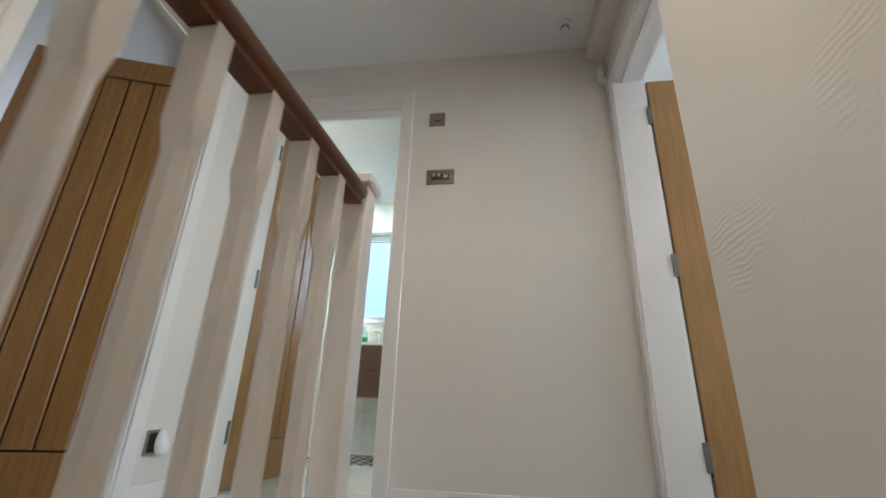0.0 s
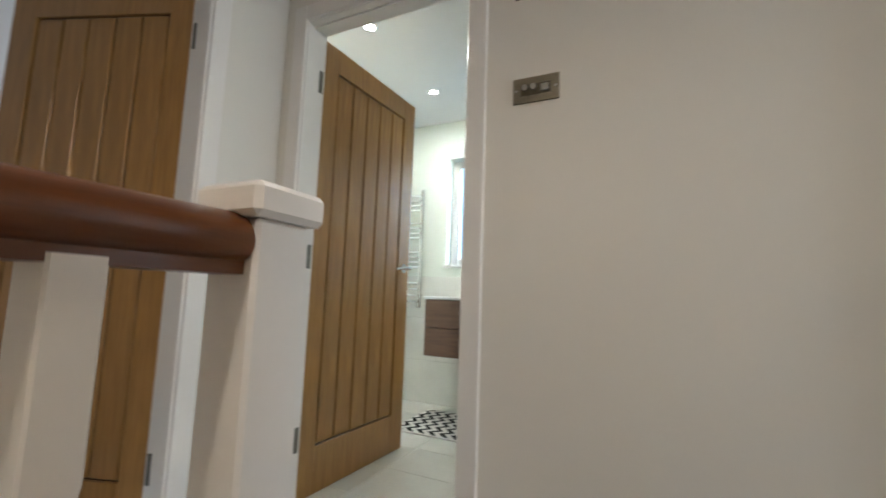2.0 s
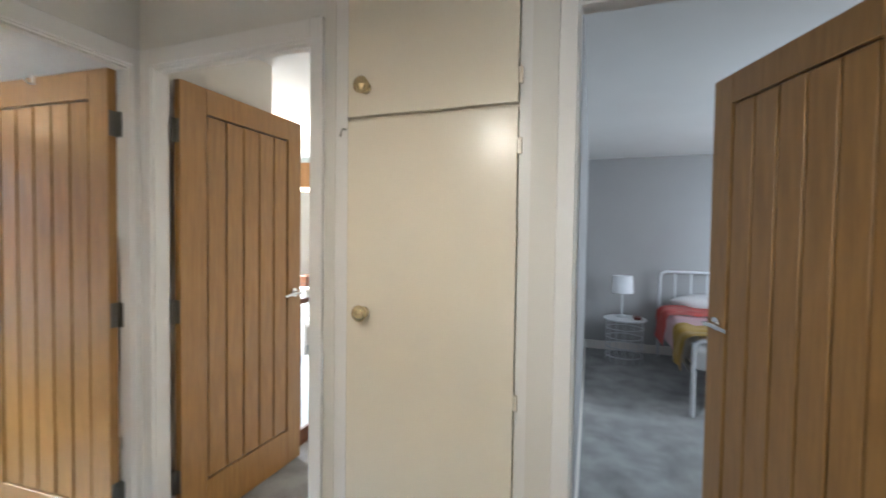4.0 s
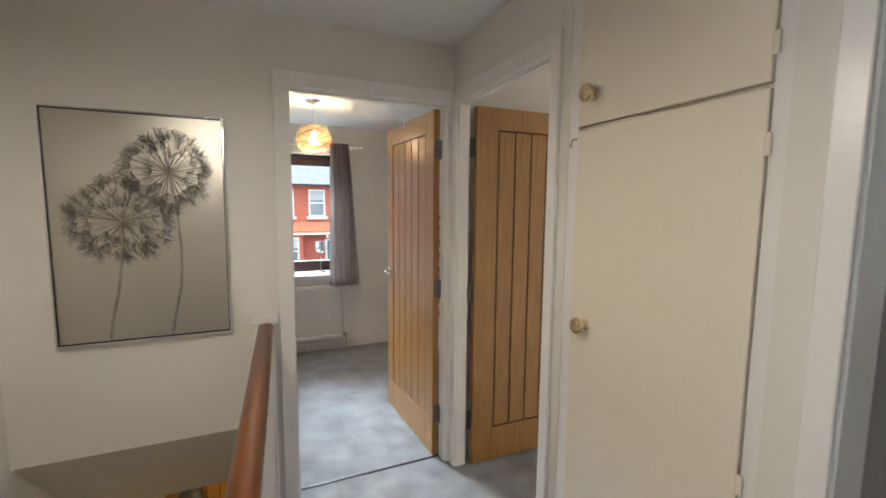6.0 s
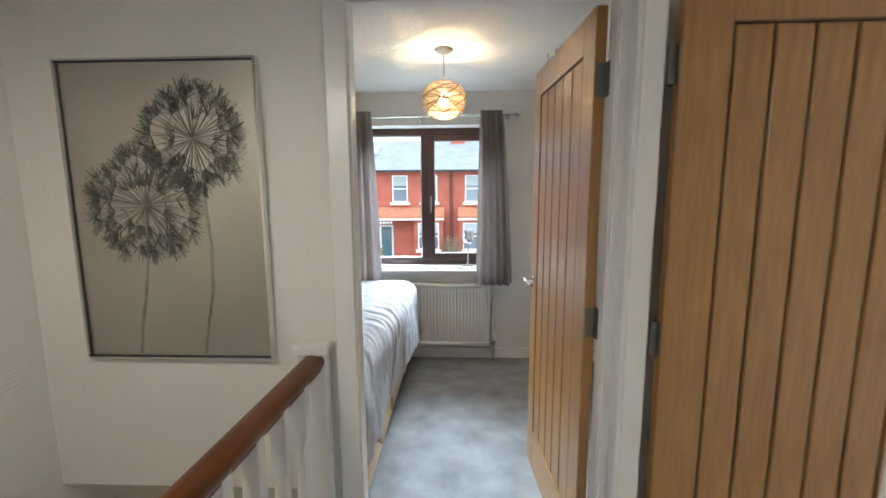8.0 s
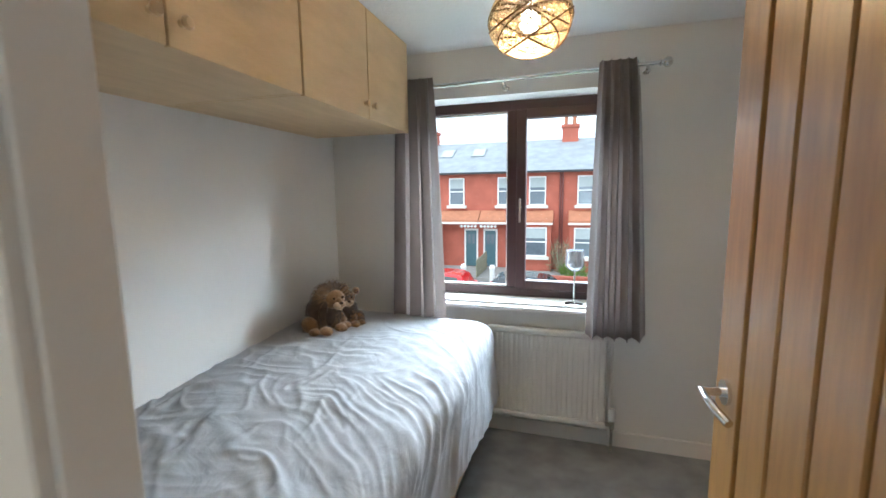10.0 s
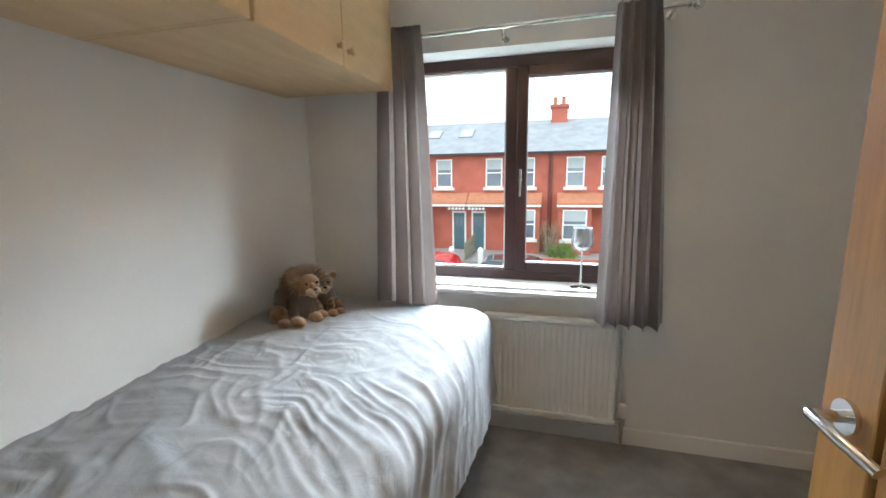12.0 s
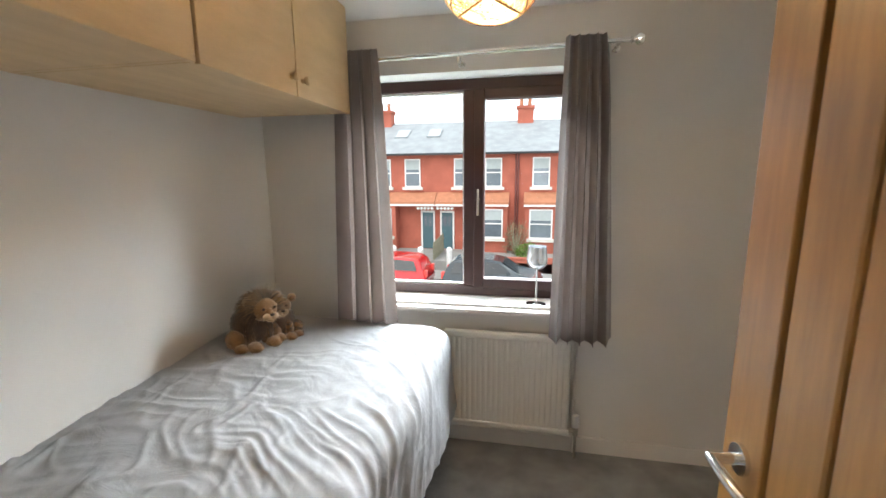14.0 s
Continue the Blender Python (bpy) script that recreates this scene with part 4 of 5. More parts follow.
# ironing board behind the open door
STRIPE = [mat("stripe_white", (0.75, 0.72, 0.70), 0.9), mat("stripe_pink", (0.50, 0.08, 0.22), 0.9), mat("stripe_green", (0.28, 0.40, 0.12), 0.9), mat("stripe_rose", (0.68, 0.35, 0.48), 0.9)]
ib = thing("ironing_board", pose(1.585, 1.42, 0), "folded ironing board with a striped pink and green cover", "ironing board")
rnd = random.Random(5)
z, k = 0.36, 0
while z < 1.42:
    hgt = rnd.uniform(0.018, 0.05)
    w = 0.30 if z < 1.1 else 0.30 - 0.5 * (z - 1.1) ** 1.2
    part("stripe", boxes((-0.018, -w, z, 0.018, w, z + hgt)), STRIPE[(0, 1, 3, 0, 2, 1, 0, 3)[k % 8]], ib)
    z, k = z + hgt, k + 1
part("leg", rods(((0.03, -0.22, 0.0), (0.03, 0.18, 1.3), 0.010)), METAL_GREY, ib, "", True)
part("leg", rods(((0.03, 0.22, 0.0), (0.03, -0.18, 1.3), 0.010)), METAL_GREY, ib, "", True)
part("foot", rods(((0.0, -0.26, 0.012), (0.0, 0.26, 0.012), 0.012)), METAL_GREY, ib, "", True)
for y in (-0.2, 0.2):
    part("post", rods(((0.0, y, 0.012), (0.0, y, 0.36), 0.010)), METAL_GREY, ib, "", True)

# ---------------------------------------------------------------- landing fittings
PLATE = mat("bronze_plate", (0.36, 0.32, 0.25), 0.22, 1.0, 0.1, 6, 300, 0.04, 0.5, (1, 1, 14))
sw = thing("dimmer_switch", pose(-0.113, YB, 1.513), "antique brass double dimmer switch with a rocker", "switch")
part("plate", boxes((-0.073, 0, -0.043, 0.073, 0.006, 0.043), bevel=0.002), PLATE, sw)
part("insert", boxes((-0.046, 0.006, -0.017, 0.046, 0.008, 0.017)), mat("dark_bronze_insert", (0.10, 0.085, 0.06), 0.3, 1.0), sw)
for x in (0.030, 0.004):
    part("knob", lathe([(0.0105, 0), (0.0105, 0.016), (0.009, 0.020), (0, 0.0205)], 18, pose(x, 0.008, 0, -90, 0, 0)), CHROME, sw, "round chrome dimmer knob", True)
part("rocker", boxes((-0.040, 0.008, -0.012, -0.016, 0.013, 0.012), bevel=0.002), CHROME, sw)
for x in (-0.062, 0.062):
    part("screw", rods(((x, 0.006, 0), (x, 0.0075, 0), 0.004), n=10), CHROME, sw)
sp = thing("fused_switch", pose(-0.085, YB, 1.873), "square antique brass isolator switch plate", "switch")
part("plate", boxes((-0.043, 0, -0.043, 0.043, 0.006, 0.043), bevel=0.002), PLATE, sp)
part("rocker", boxes((-0.016, 0.006, -0.010, 0.016, 0.011, 0.010), bevel=0.002), PLATE, sp)
so = thing("wall_socket", pose(XE, -2.628, 0.233), "steel wall socket with a white air freshener plugged in", "socket")
part("plate", boxes((-0.006, -0.048, -0.048, 0, 0.048, 0.048), bevel=0.002), STEEL, so)
part("insert", boxes((-0.0075, -0.036, -0.036, -0.006, 0.036, 0.036)), BLACK, so)
af = tagged(part("air_freshener", lathe([(0.012, -0.05), (0.026, -0.04), (0.031, -0.015), (0.026, 0.015), (0.014, 0.04), (0.006, 0.05), (0, 0.051)], 20), WHITE_PLASTIC, None, "", True), "white plug-in air freshener in the socket", "air freshener")
af.matrix_world = pose(XE - 0.035, -2.632, 0.236, 0, 12, 0) @ Matrix.Diagonal((0.8, 1, 1, 1))
al = thing("alarm_sensor", pose(-0.965, YB + 0.005, 2.075, 0, 0, 30), "white plastic alarm sensor in the ceiling corner", "sensor")
part("housing", boxes((-0.032, 0, -0.05, 0.032, 0.042, 0.05), bevel=0.010, seg=2), WHITE_PLASTIC, al, "", True)
part("lens", boxes((-0.022, 0.042, -0.032, 0.022, 0.0445, 0.012), bevel=0.003), mat("milky_lens", (0.6, 0.6, 0.6), 0.3), al)
sd = thing("smoke_alarm", pose(-0.77, -2.66, H), "small white slotted smoke alarm on the ceiling", "smoke alarm")
part("base", lathe([(0.040, 0), (0.040, -0.010), (0.034, -0.014), (0, -0.014)], 24), WHITE_PLASTIC, sd, "", True)
part("chamber", lathe([(0.020, -0.014), (0.020, -0.034), (0.014, -0.040), (0, -0.041)], 24), WHITE_PLASTIC, sd, "", True)
for k in range(10):
    a = k * 36
    part("slot", boxes((0.0195, -0.003, -0.033, 0.0215, 0.003, -0.017)), BLACK, sd).matrix_local = pose(0, 0, 0, 0, 0, a)
tagged(part("trim_ceiling_box", boxes((XD, YB, 2.20, -0.905, -1.0, H), bevel=0.003), LANDING_PAINT), "boxed-in ceiling edge above the doorway", "trim", "", "structure")

# picture
pic = thing("wall_picture", pose(-0.420, -0.001, 1.364), "silver canvas of two allium seed heads in a thin steel frame", "picture")
SILVER = mat("silver_leaf_canvas", (0.52, 0.48, 0.41), 0.34, 0.85, 0.10, 2.2, 140, 0.10)
INK = mat("dark_relief_paint", (0.31, 0.29, 0.245), 0.5, 0.3, 0.3, 20, 160, 0.1)
INK2 = mat("grey_relief_paint", (0.37, 0.345, 0.29), 0.45, 0.4, 0.3, 20, 160, 0.1)
PW, PH = 0.307, 0.465
part("canvas", boxes((-PW + 0.006, -0.022, -PH + 0.006, PW - 0.006, -0.004, PH - 0.006)), SILVER, pic)
for r in ((-PW, -0.034, -PH, -PW + 0.006, 0, PH), (PW - 0.006, -0.034, -PH, PW, 0, PH), (-PW + 0.006, -0.034, -PH, PW - 0.006, 0, -PH + 0.006), (-PW + 0.006, -0.034, PH - 0.006, PW - 0.006, 0, PH)):
    part("frame", boxes(r), CHROME, pic)
part("shadow_gap", boxes((-PW + 0.006, -0.024, -PH + 0.006, -PW + 0.010, -0.0215, PH - 0.006), (PW - 0.010, -0.024, -PH + 0.006, PW - 0.006, -0.0215, PH - 0.006), (-PW + 0.01, -0.024, PH - 0.010, PW - 0.01, -0.0215, PH - 0.006), (-PW + 0.01, -0.024, -PH + 0.006, PW - 0.01, -0.0215, -PH + 0.010)), BLACK, pic)


def stroke(bm, a, b, w0, w1):
    """A slim raised brush stroke on the canvas."""
    a, b = Vector((a[0], 0, a[1])), Vector((b[0], 0, b[1]))
    d = (b - a)
    if d.length < 1e-5:
        return
    nrm = Vector((-d.z, 0, d.x)).normalized()
    y = -0.0222
    vs = [bm.verts.new(p + nrm * w * s + Vector((0, y - lift, 0))) for p, w, s, lift in ((a, w0, 1, 0), (a, w0, -1, 0), (b, w1, -1, 0), (b, w1, 1, 0), (a, 0, 0, 0.0018), (b, 0, 0, 0.0018))]
    for f in ((0, 4, 5, 3), (4, 1, 2, 5)):
        bm.faces.new([vs[k] for k in f])


def seed_head(cx, cz, R, seed, ink, stalks):
    rnd = random.Random(seed)
    bm = bmesh.new()
    for k in range(stalks):
        a = 2 * math.pi * k / stalks + rnd.uniform(-0.12, 0.12)
        r = R * rnd.choice((0.34, 0.52, 0.60, 0.66, 0.70, 0.74, 0.77, 0.80)) * rnd.uniform(0.92, 1.05)
        ex, ez = cx + r * math.cos(a), cz + r * math.sin(a) * 0.93
        stroke(bm, (cx, cz), (ex, ez), 0.0014, 0.0009)
        for q in range(19):
            b = a + rnd.gauss(0, 0.75)
            l = R * rnd.uniform(0.12, 0.27)
            tx, tz = ex + l * math.cos(b), ez + l * math.sin(b)
            stroke(bm, (ex, ez), (tx, tz), 0.0006, 0.0004)
            if q % 4 == 0:
                stroke(bm, (tx - 0.003, tz), (tx + 0.003, tz + 0.002), 0.0008, 0.0004)
    return part("seed_head", bm, ink, pic, "raised dark seed head")


def stem(points, w, ink):
    bm = bmesh.new()
    for a, b in zip(points, points[1:]):
        stroke(bm, a, b, w, w)
    return part("stem", bm, ink, pic)


def uv(u, v):
    return (-PW + u * 2 * PW, PH - v * 2 * PH)


seed_head(*uv(0.66, 0.25), 0.182, 3, INK, 84)
seed_head(*uv(0.385, 0.468), 0.200, 8, INK2, 92)
stem([uv(0.385, 0.468), uv(0.375, 0.62), uv(0.34, 0.78), uv(0.30, 0.90), uv(0.285, 0.985)], 0.0056, INK2)
stem([uv(0.66, 0.25), uv(0.695, 0.42), uv(0.71, 0.60), uv(0.70, 0.76), uv(0.655, 0.90), uv(0.635, 0.985)], 0.0050, INK2)
GLINT = mat("crystal_glint", (0.9, 0.9, 0.88), 0.05, 1.0)
bm = bmesh.new()
rnd = random.Random(12)
for k in range(90):
    c = uv(0.66, 0.25) if k % 2 else uv(0.385, 0.468)
    a, r = rnd.uniform(0, 6.28), 0.17 * rnd.uniform(0.5, 1) ** 0.5
    bmesh.ops.create_icosphere(bm, subdivisions=1, radius=rnd.uniform(0.0007, 0.0013), matrix=pose(c[0] + r * math.cos(a), -0.0235, c[1] + r * math.sin(a)))
tagged(part("crystals", bm, GLINT, pic), "tiny glittering crystals", "", "", "stuff")

# door threshold strip, landing lamp
tagged(part("threshold", boxes((0.16, 0.050, 0.0, 0.938, 0.063, 0.004), bevel=0.001), BLACK), "dark metal carpet threshold strip", "threshold", "", "structure")
ll = thing("landing_pendant", pose(-0.25, -1.235, 1.935), "unseen lit pendant lamp over the stairs with an added cream shade", "pendant lamp")
part("ceiling_rose", lathe([(0.045, 0), (0.045, -0.012), (0.02, -0.03), (0, -0.031)], 24, pose(0, 0, H - 1.935)), WHITE_PLASTIC, ll, "", True)
part("cord", rods(((0, 0, 0.06), (0, 0, H - 1.96), 0.003)), WHITE_PLASTIC, ll)
# unseen shade, added to hold the bulb's light off ceiling and upper walls
part("shade", lathe([(0.137, -0.028), (0.06, 0.14), (0.0, 0.141), (0.0, 0.138), (0.057, 0.137), (0.133, -0.028)], 32, None, True), mat("cream_shade", (0.66, 0.58, 0.46), 0.8), ll, "added cream fabric shade", True)
part("bulb", lathe([(0.012, 0.06), (0.016, 0.03), (0.030, 0.005), (0.030, -0.012), (0.022, -0.030), (0.0, -0.038)], 18), glow("landing_glow", (1, 0.87, 0.7), 20), ll, "lit bulb", True).visible_shadow = False

# hall below
oak_door("door_6", pose(-0.86, 2.165, -2.6, 0, 0, 0), 1, "oak boarded door standing shut in the hall below")
rack = thing("coat_rack", pose(-0.62, 1.9, -2.6), "dark umbrella stand and coat rack in the hall", "coat rack")
part("pole", rods(((0, 0, 0), (0, 0, 1.75), 0.018)), RAIL_WOOD, rack)
part("foot", lathe([(0.16, 0), (0.16, 0.02), (0.03, 0.05), (0, 0.06)], 24), RAIL_WOOD, rack, "", True)
part("coat", lathe([(0.02, 1.62), (0.10, 1.55), (0.14, 1.2), (0.16, 0.75), (0.10, 0.74), (0, 0.74)], 18), BLACK, rack, "black coat", True)

# ---------------------------------------------------------------- bathroom
TILE = mat("marble_tile", (0.72, 0.72, 0.66), 0.22, 0, 0.08, 3.5, 60, 0.02)
GROUT = mat("grout", (0.52, 0.52, 0.48), 0.8)
WALNUT = mat("walnut_laminate", (0.16, 0.085, 0.05), 0.4, 0, 0.2, 5, 60, 0.03, 0.5, (1, 1, 9), (0.085, 0.045, 0.028))
CERAMIC = mat("white_ceramic", (0.82, 0.83, 0.82), 0.1, 0, 0.01, 4, 60, 0.0)
bf = tagged(part("floor_bath", boxes((-0.45, -4.63, -0.20, 1.60, YB2, -0.006), (XE2, YB2, -0.2, 1.6, YB2 + 0.09, -0.008), (0.095, YB2, -0.2, 0.885, YB, 0.0)), GROUT), "pale marble tiled bathroom floor", "floor", "", "structure")
for i in range(4):
    for j in range(6):
        x, y = -0.45 + 0.6 * i, -4.63 + 0.3 * j
        x1, y1 = min(x + 0.597, 1.60), min(y + 0.297, YB2)
        if x1 - x > 0.05 and y1 - y > 0.05:
            part("tile", boxes((x, y, -0.006, x1, y1, 0.003), bevel=0.0015), TILE, bf)
wt = tagged(part("wall_tiles", boxes((-0.45, -4.63, 0.0, 1.60, -4.626, 1.005), (1.594, -4.626, 0.0, 1.60, YB2, 1.005)), GROUT), "grey marble wall tiling to half height", "wall tiles", "", "structure")
for i in range(4):
    for j in range(3):
        x, z = -0.45 + 0.6 * i, 0.335 * j
        part("tile", boxes((x, -4.626, z + 0.001, min(x + 0.597, 1.59), -4.618, z + 0.333), bevel=0.0015), TILE, wt)
for i in range(3):
    for j in range(3):
        y, z = -4.618 + 0.6 * i, 0.335 * j
        part("tile", boxes((1.586, y, z + 0.001, 1.594, min(y + 0.597, YB2), z + 0.333), bevel=0.0015), TILE, wt)
van = thing("vanity_unit", pose(0.955, -4.165, 0), "wall-hung walnut vanity unit with a white basin top", "vanity unit")
part("body", boxes((-0.60, -0.453, 0.443, 0, -0.018, 0.826), bevel=0.003), WALNUT, van)
for z0, z1 in ((0.446, 0.632), (0.637, 0.822)):
    part("drawer", boxes((-0.598, -0.018, z0, -0.002, 0, z1), bevel=0.002), WALNUT, van)
part("basin_top", boxes((-0.61, -0.453, 0.827, 0.01, 0.012, 0.848), bevel=0.005, seg=2), CERAMIC, van, "white ceramic basin top")
part("tap", tube([(-0.30, -0.40, 0.848), (-0.30, -0.40, 0.95), (-0.30, -0.37, 0.985), (-0.30, -0.28, 0.975)], 0.012), CHROME, van, "chrome basin tap", True)
bot = thing("soap_bottle", pose(0.72, -4.33, 0.848), "clear soap bottle with a green label on the basin", "bottle")
part("bottle", lathe([(0.032, 0), (0.034, 0.01), (0.034, 0.10), (0.014, 0.13), (0.010, 0.15), (0, 0.15)], 18), clear_glass("soap_plastic", (0.7, 0.9, 0.95), 0.1), bot, "", True)
part("label", lathe([(0.0345, 0.02), (0.0348, 0.021), (0.0348, 0.06), (0.0345, 0.061)], 18), mat("green_label", (0.10, 0.42, 0.22), 0.5), bot)
part("pump", rods(((0, 0, 0.15), (0, 0, 0.185), 0.006), ((0, 0, 0.183), (0.03, 0.01, 0.18), 0.005)), WHITE_PLASTIC, bot)
wb = thing("window_2", pose(0.67, -4.78, 0), "white framed bathroom window, its rough pane tinted sky blue", "window", "", "structure")
part("window_frame", boxes((-0.35, 0, 1.10, -0.29, 0.06, 1.98), (0.29, 0, 1.10, 0.35, 0.06, 1.98), (-0.29, 0.001, 1.10, 0.29, 0.059, 1.16), (-0.29, 0.001, 1.92, 0.29, 0.059, 1.98), bevel=0.004), WHITE_PLASTIC, wb)
# the blue of the sky outside is put into the pane's tint
part("pane", boxes((-0.29, 0.02, 1.16, 0.29, 0.026, 1.92)), clear_glass("sky_tinted_glass", (0.26, 0.42, 0.60), 0.35), wb).visible_shadow = False
part("gasket", boxes((-0.292, 0.058, 1.905, 0.292, 0.063, 1.912), (0.283, 0.058, 1.16, 0.290, 0.063, 1.905)), BLACK, wb)
part("window_sill", boxes((-0.37, 0.06, 1.078, 0.37, 0.175, 1.10), bevel=0.004), WHITE_PLASTIC, wb)
tr = thing("towel_rail", pose(1.43, -4.575, 0), "chrome ladder towel radiator on the bathroom wall", "towel rail")
for x in (-0.20, 0.13):
    part("upright", rods(((x, 0, 0.75), (x, 0, 1.72), 0.014)), CHROME, tr, "", True)
for z in (0.80, 0.85, 0.90, 0.95, 1.08, 1.12, 1.16, 1.20, 1.32, 1.36, 1.40, 1.44, 1.55, 1.59, 1.63, 1.67):
    part("bar", rods(((-0.20, 0.012, z), (0.13, 0.012, z), 0.0085)), CHROME, tr, "", True)
for x, z in ((-0.2, 0.85), (0.13, 1.6)):
    part("bracket", rods(((x, -0.055, z), (x, 0, z), 0.01)), CHROME, tr)
RUGW, RUGB = mat("rug_cream", (0.70, 0.68, 0.64), 0.95, 0, 0.05, 30, 300, 0.4), mat("rug_black", (0.022, 0.022, 0.024), 0.95, 0, 0.1, 30, 300, 0.4)
rug = thing("bath_mat", pose(0.68, -4.20, 0.003, 0, 0, 0), "black and white zigzag bath mat on the tiles", "bath mat")
part("mat_base", boxes((-0.36, -0.25, 0, 0.36, 0.27, 0.011), bevel=0.005), RUGW, rug)
for r in range(9):
    bm = bmesh.new()
    x0 = -0.345 + r * 0.078
    ys = [-0.24 + 0.05 * k for k in range(11)]
    lo = [bm.verts.new((min(x0 + (0.05 if k % 2 else 0), 0.355), y, 0.0125)) for k, y in enumerate(ys)]
    hi = [bm.verts.new((min(x0 + 0.036 + (0.05 if k % 2 else 0), 0.357), y, 0.0125)) for k, y in enumerate(ys)]
    for k in range(10):
        bm.faces.new((lo[k], lo[k + 1], hi[k + 1], hi[k]))
    bmesh.ops.solidify(bm, geom=bm.faces[:], thickness=0.004)
    part("zigzag", bm, RUGB, rug)
LED = glow("led_glow", (1.0, 0.97, 0.92), 14)
d1 = thing("downlight", pose(0.915, -3.315, H), "round chrome recessed downlight, lit", "downlight", "bathroom downlights")
part("bezel", lathe([(0.030, 0.0), (0.030, -0.004), (0.036, -0.007), (0.042, -0.004), (0.043, 0.0)], 24, None, True), CHROME, d1, "", True)
part("lens", lathe([(0.030, -0.001), (0.030, -0.003), (0, -0.003)], 24), LED, d1)
copy_thing(d1, pose(0.92, -4.10, H))
for y in (-3.315, -4.10):
    lamp("downlight_beam", "AREA", pose(0.917, y, H - 0.012), 8, (1, 0.97, 0.92), 0.05)

# ---------------------------------------------------------------- back bedroom
METAL_WHITE = mat("white_enamelled_metal", (0.62, 0.63, 0.65), 0.4, 0, 0.03, 5, 80, 0.02)
RED, PINK, MUST = [mat(n, c, 0.95, 0, 0.12, 6, 250, 0.3, 0.2, None, None, 0, 0.3) for n, c in (("red_blanket", (0.72, 0.085, 0.065)), ("pink_sheet", (0.80, 0.55, 0.58)), ("mustard_throw", (0.58, 0.38, 0.06)))]
b2 = thing("metal_bed", pose(5.10, -2.50, 0), "white metal framed single bed with a slatted headboard", "bed")
for y in (0.0, -0.95):
    part("post", rods(((0, y, 0), (0, y, 0.93), 0.017)), METAL_WHITE, b2, "", True)
    part("post", rods(((-1.74, y, 0), (-1.74, y, 0.56), 0.017)), METAL_WHITE, b2, "", True)
part("headboard_rail", tube([(0, 0, 0.90), (0, -0.015, 0.955), (0, -0.06, 0.975), (0, -0.89, 0.975), (0, -0.935, 0.955), (0, -0.95, 0.90)], 0.016), METAL_WHITE, b2, "", True)
for k in range(1, 6):
    part("slat", rods(((0, -0.158 * k, 0.45), (0, -0.158 * k, 0.97), 0.009)), METAL_WHITE, b2, "", True)
part("footboard_rail", tube([(-1.74, 0, 0.5), (-1.74, -0.03, 0.57), (-1.74, -0.1, 0.585), (-1.74, -0.85, 0.585), (-1.74, -0.92, 0.57), (-1.74, -0.95, 0.5)], 0.015), METAL_WHITE, b2, "", True)
for y in (-0.02, -0.95):
    part("side_rail", boxes((-1.74, y, 0.30, 0, y + 0.02, 0.345)), METAL_WHITE, b2)
part("mattress", boxes((-1.72, -0.94, 0.345, -0.02, -0.01, 0.52), bevel=0.04, seg=3), DUVET, b2, "", True)


def spread(name, x0, x1, y0, y1, z, drop, material, seed, label, cat, slope=0.0):
    """A cloth laid over the bed that hangs down its near side."""
    bm = bmesh.new()
    nx, ny = 26, 40
    rows = []
    for i in range(nx + 1):
        row = []
        for j in range(ny + 1):
            x = x0 + (x1 - x0) * i / nx
            s = j / ny * ((y1 - y0) + drop)
            y = y0 + s
            h = 0.028 * noise.noise(Vector((x * 5, s * 5, seed))) + 0.012 * noise.noise(Vector((x * 13, s * 13, seed)))
            r = 0.07
            if y < y1 - r:
                p = (x + slope * (y1 - y), y, z + h)
            else:
                q = min((y - y1 + r) / (r * 1.57), 1) * 1.5
                rest = max(0, y - y1 + r - r * 1.57)
                p = (x, y1 - r + r * math.sin(q) + 0.05 * rest + h * 0.8, z - r * (1 - math.cos(q)) - rest + h * (1 - q / 1.6))
            row.append(bm.verts.new(p))
        rows.append(row)
    for i in range(nx):
        for j in range(ny):
            bm.faces.new((rows[i][j], rows[i + 1][j], rows[i + 1][j + 1], rows[i][j + 1]))
    bmesh.ops.solidify(bm, geom=bm.faces[:], thickness=0.015)
    return tagged(part(name, bm, material, None, "", True), label, cat)


spread("duvet", 3.45, 5.0, -3.44, -2.47, 0.56, 0.16, DUVET, 1.0, "white cotton duvet on the metal bed", "duvet")
spread("blanket", 4.28, 4.86, -3.40, -2.445, 0.625, 0.30, RED, 2.0, "red fleece blanket folded across the bed", "blanket")
spread("sheet", 3.86, 4.30, -3.42, -2.455, 0.60, 0.20, PINK, 3.0, "pale pink sheet folded across the bed", "sheet")
spread("throw", 3.46, 3.88, -3.42, -2.45, 0.60, 0.27, MUST, 4.0, "mustard yellow throw over the foot of the bed", "throw")
tagged(part("pillow", (lambda bm: (blob(bm, (4.93, -2.95, 0.66), 0.3, 0.42, 1.2, 0.32, 0.05, 2), bm)[1])(bmesh.new()), DUVET, None, "", True), "white pillow propped against the headboard", "pillow")
tb = thing("side_table", pose(4.78, -2.12, 0), "round white wire bedside table", "side table")
part("tabletop", lathe([(0.21, 0.45), (0.222, 0.455), (0.222, 0.468), (0.21, 0.472), (0, 0.472)], 32), METAL_WHITE, tb, "", True)
for z in (0.06, 0.16, 0.26, 0.36):
    part("hoop", tube([(0.19 * math.cos(a * math.pi / 14), 0.19 * math.sin(a * math.pi / 14), z) for a in range(28)], 0.006, 6, True), METAL_WHITE, tb, "", True)
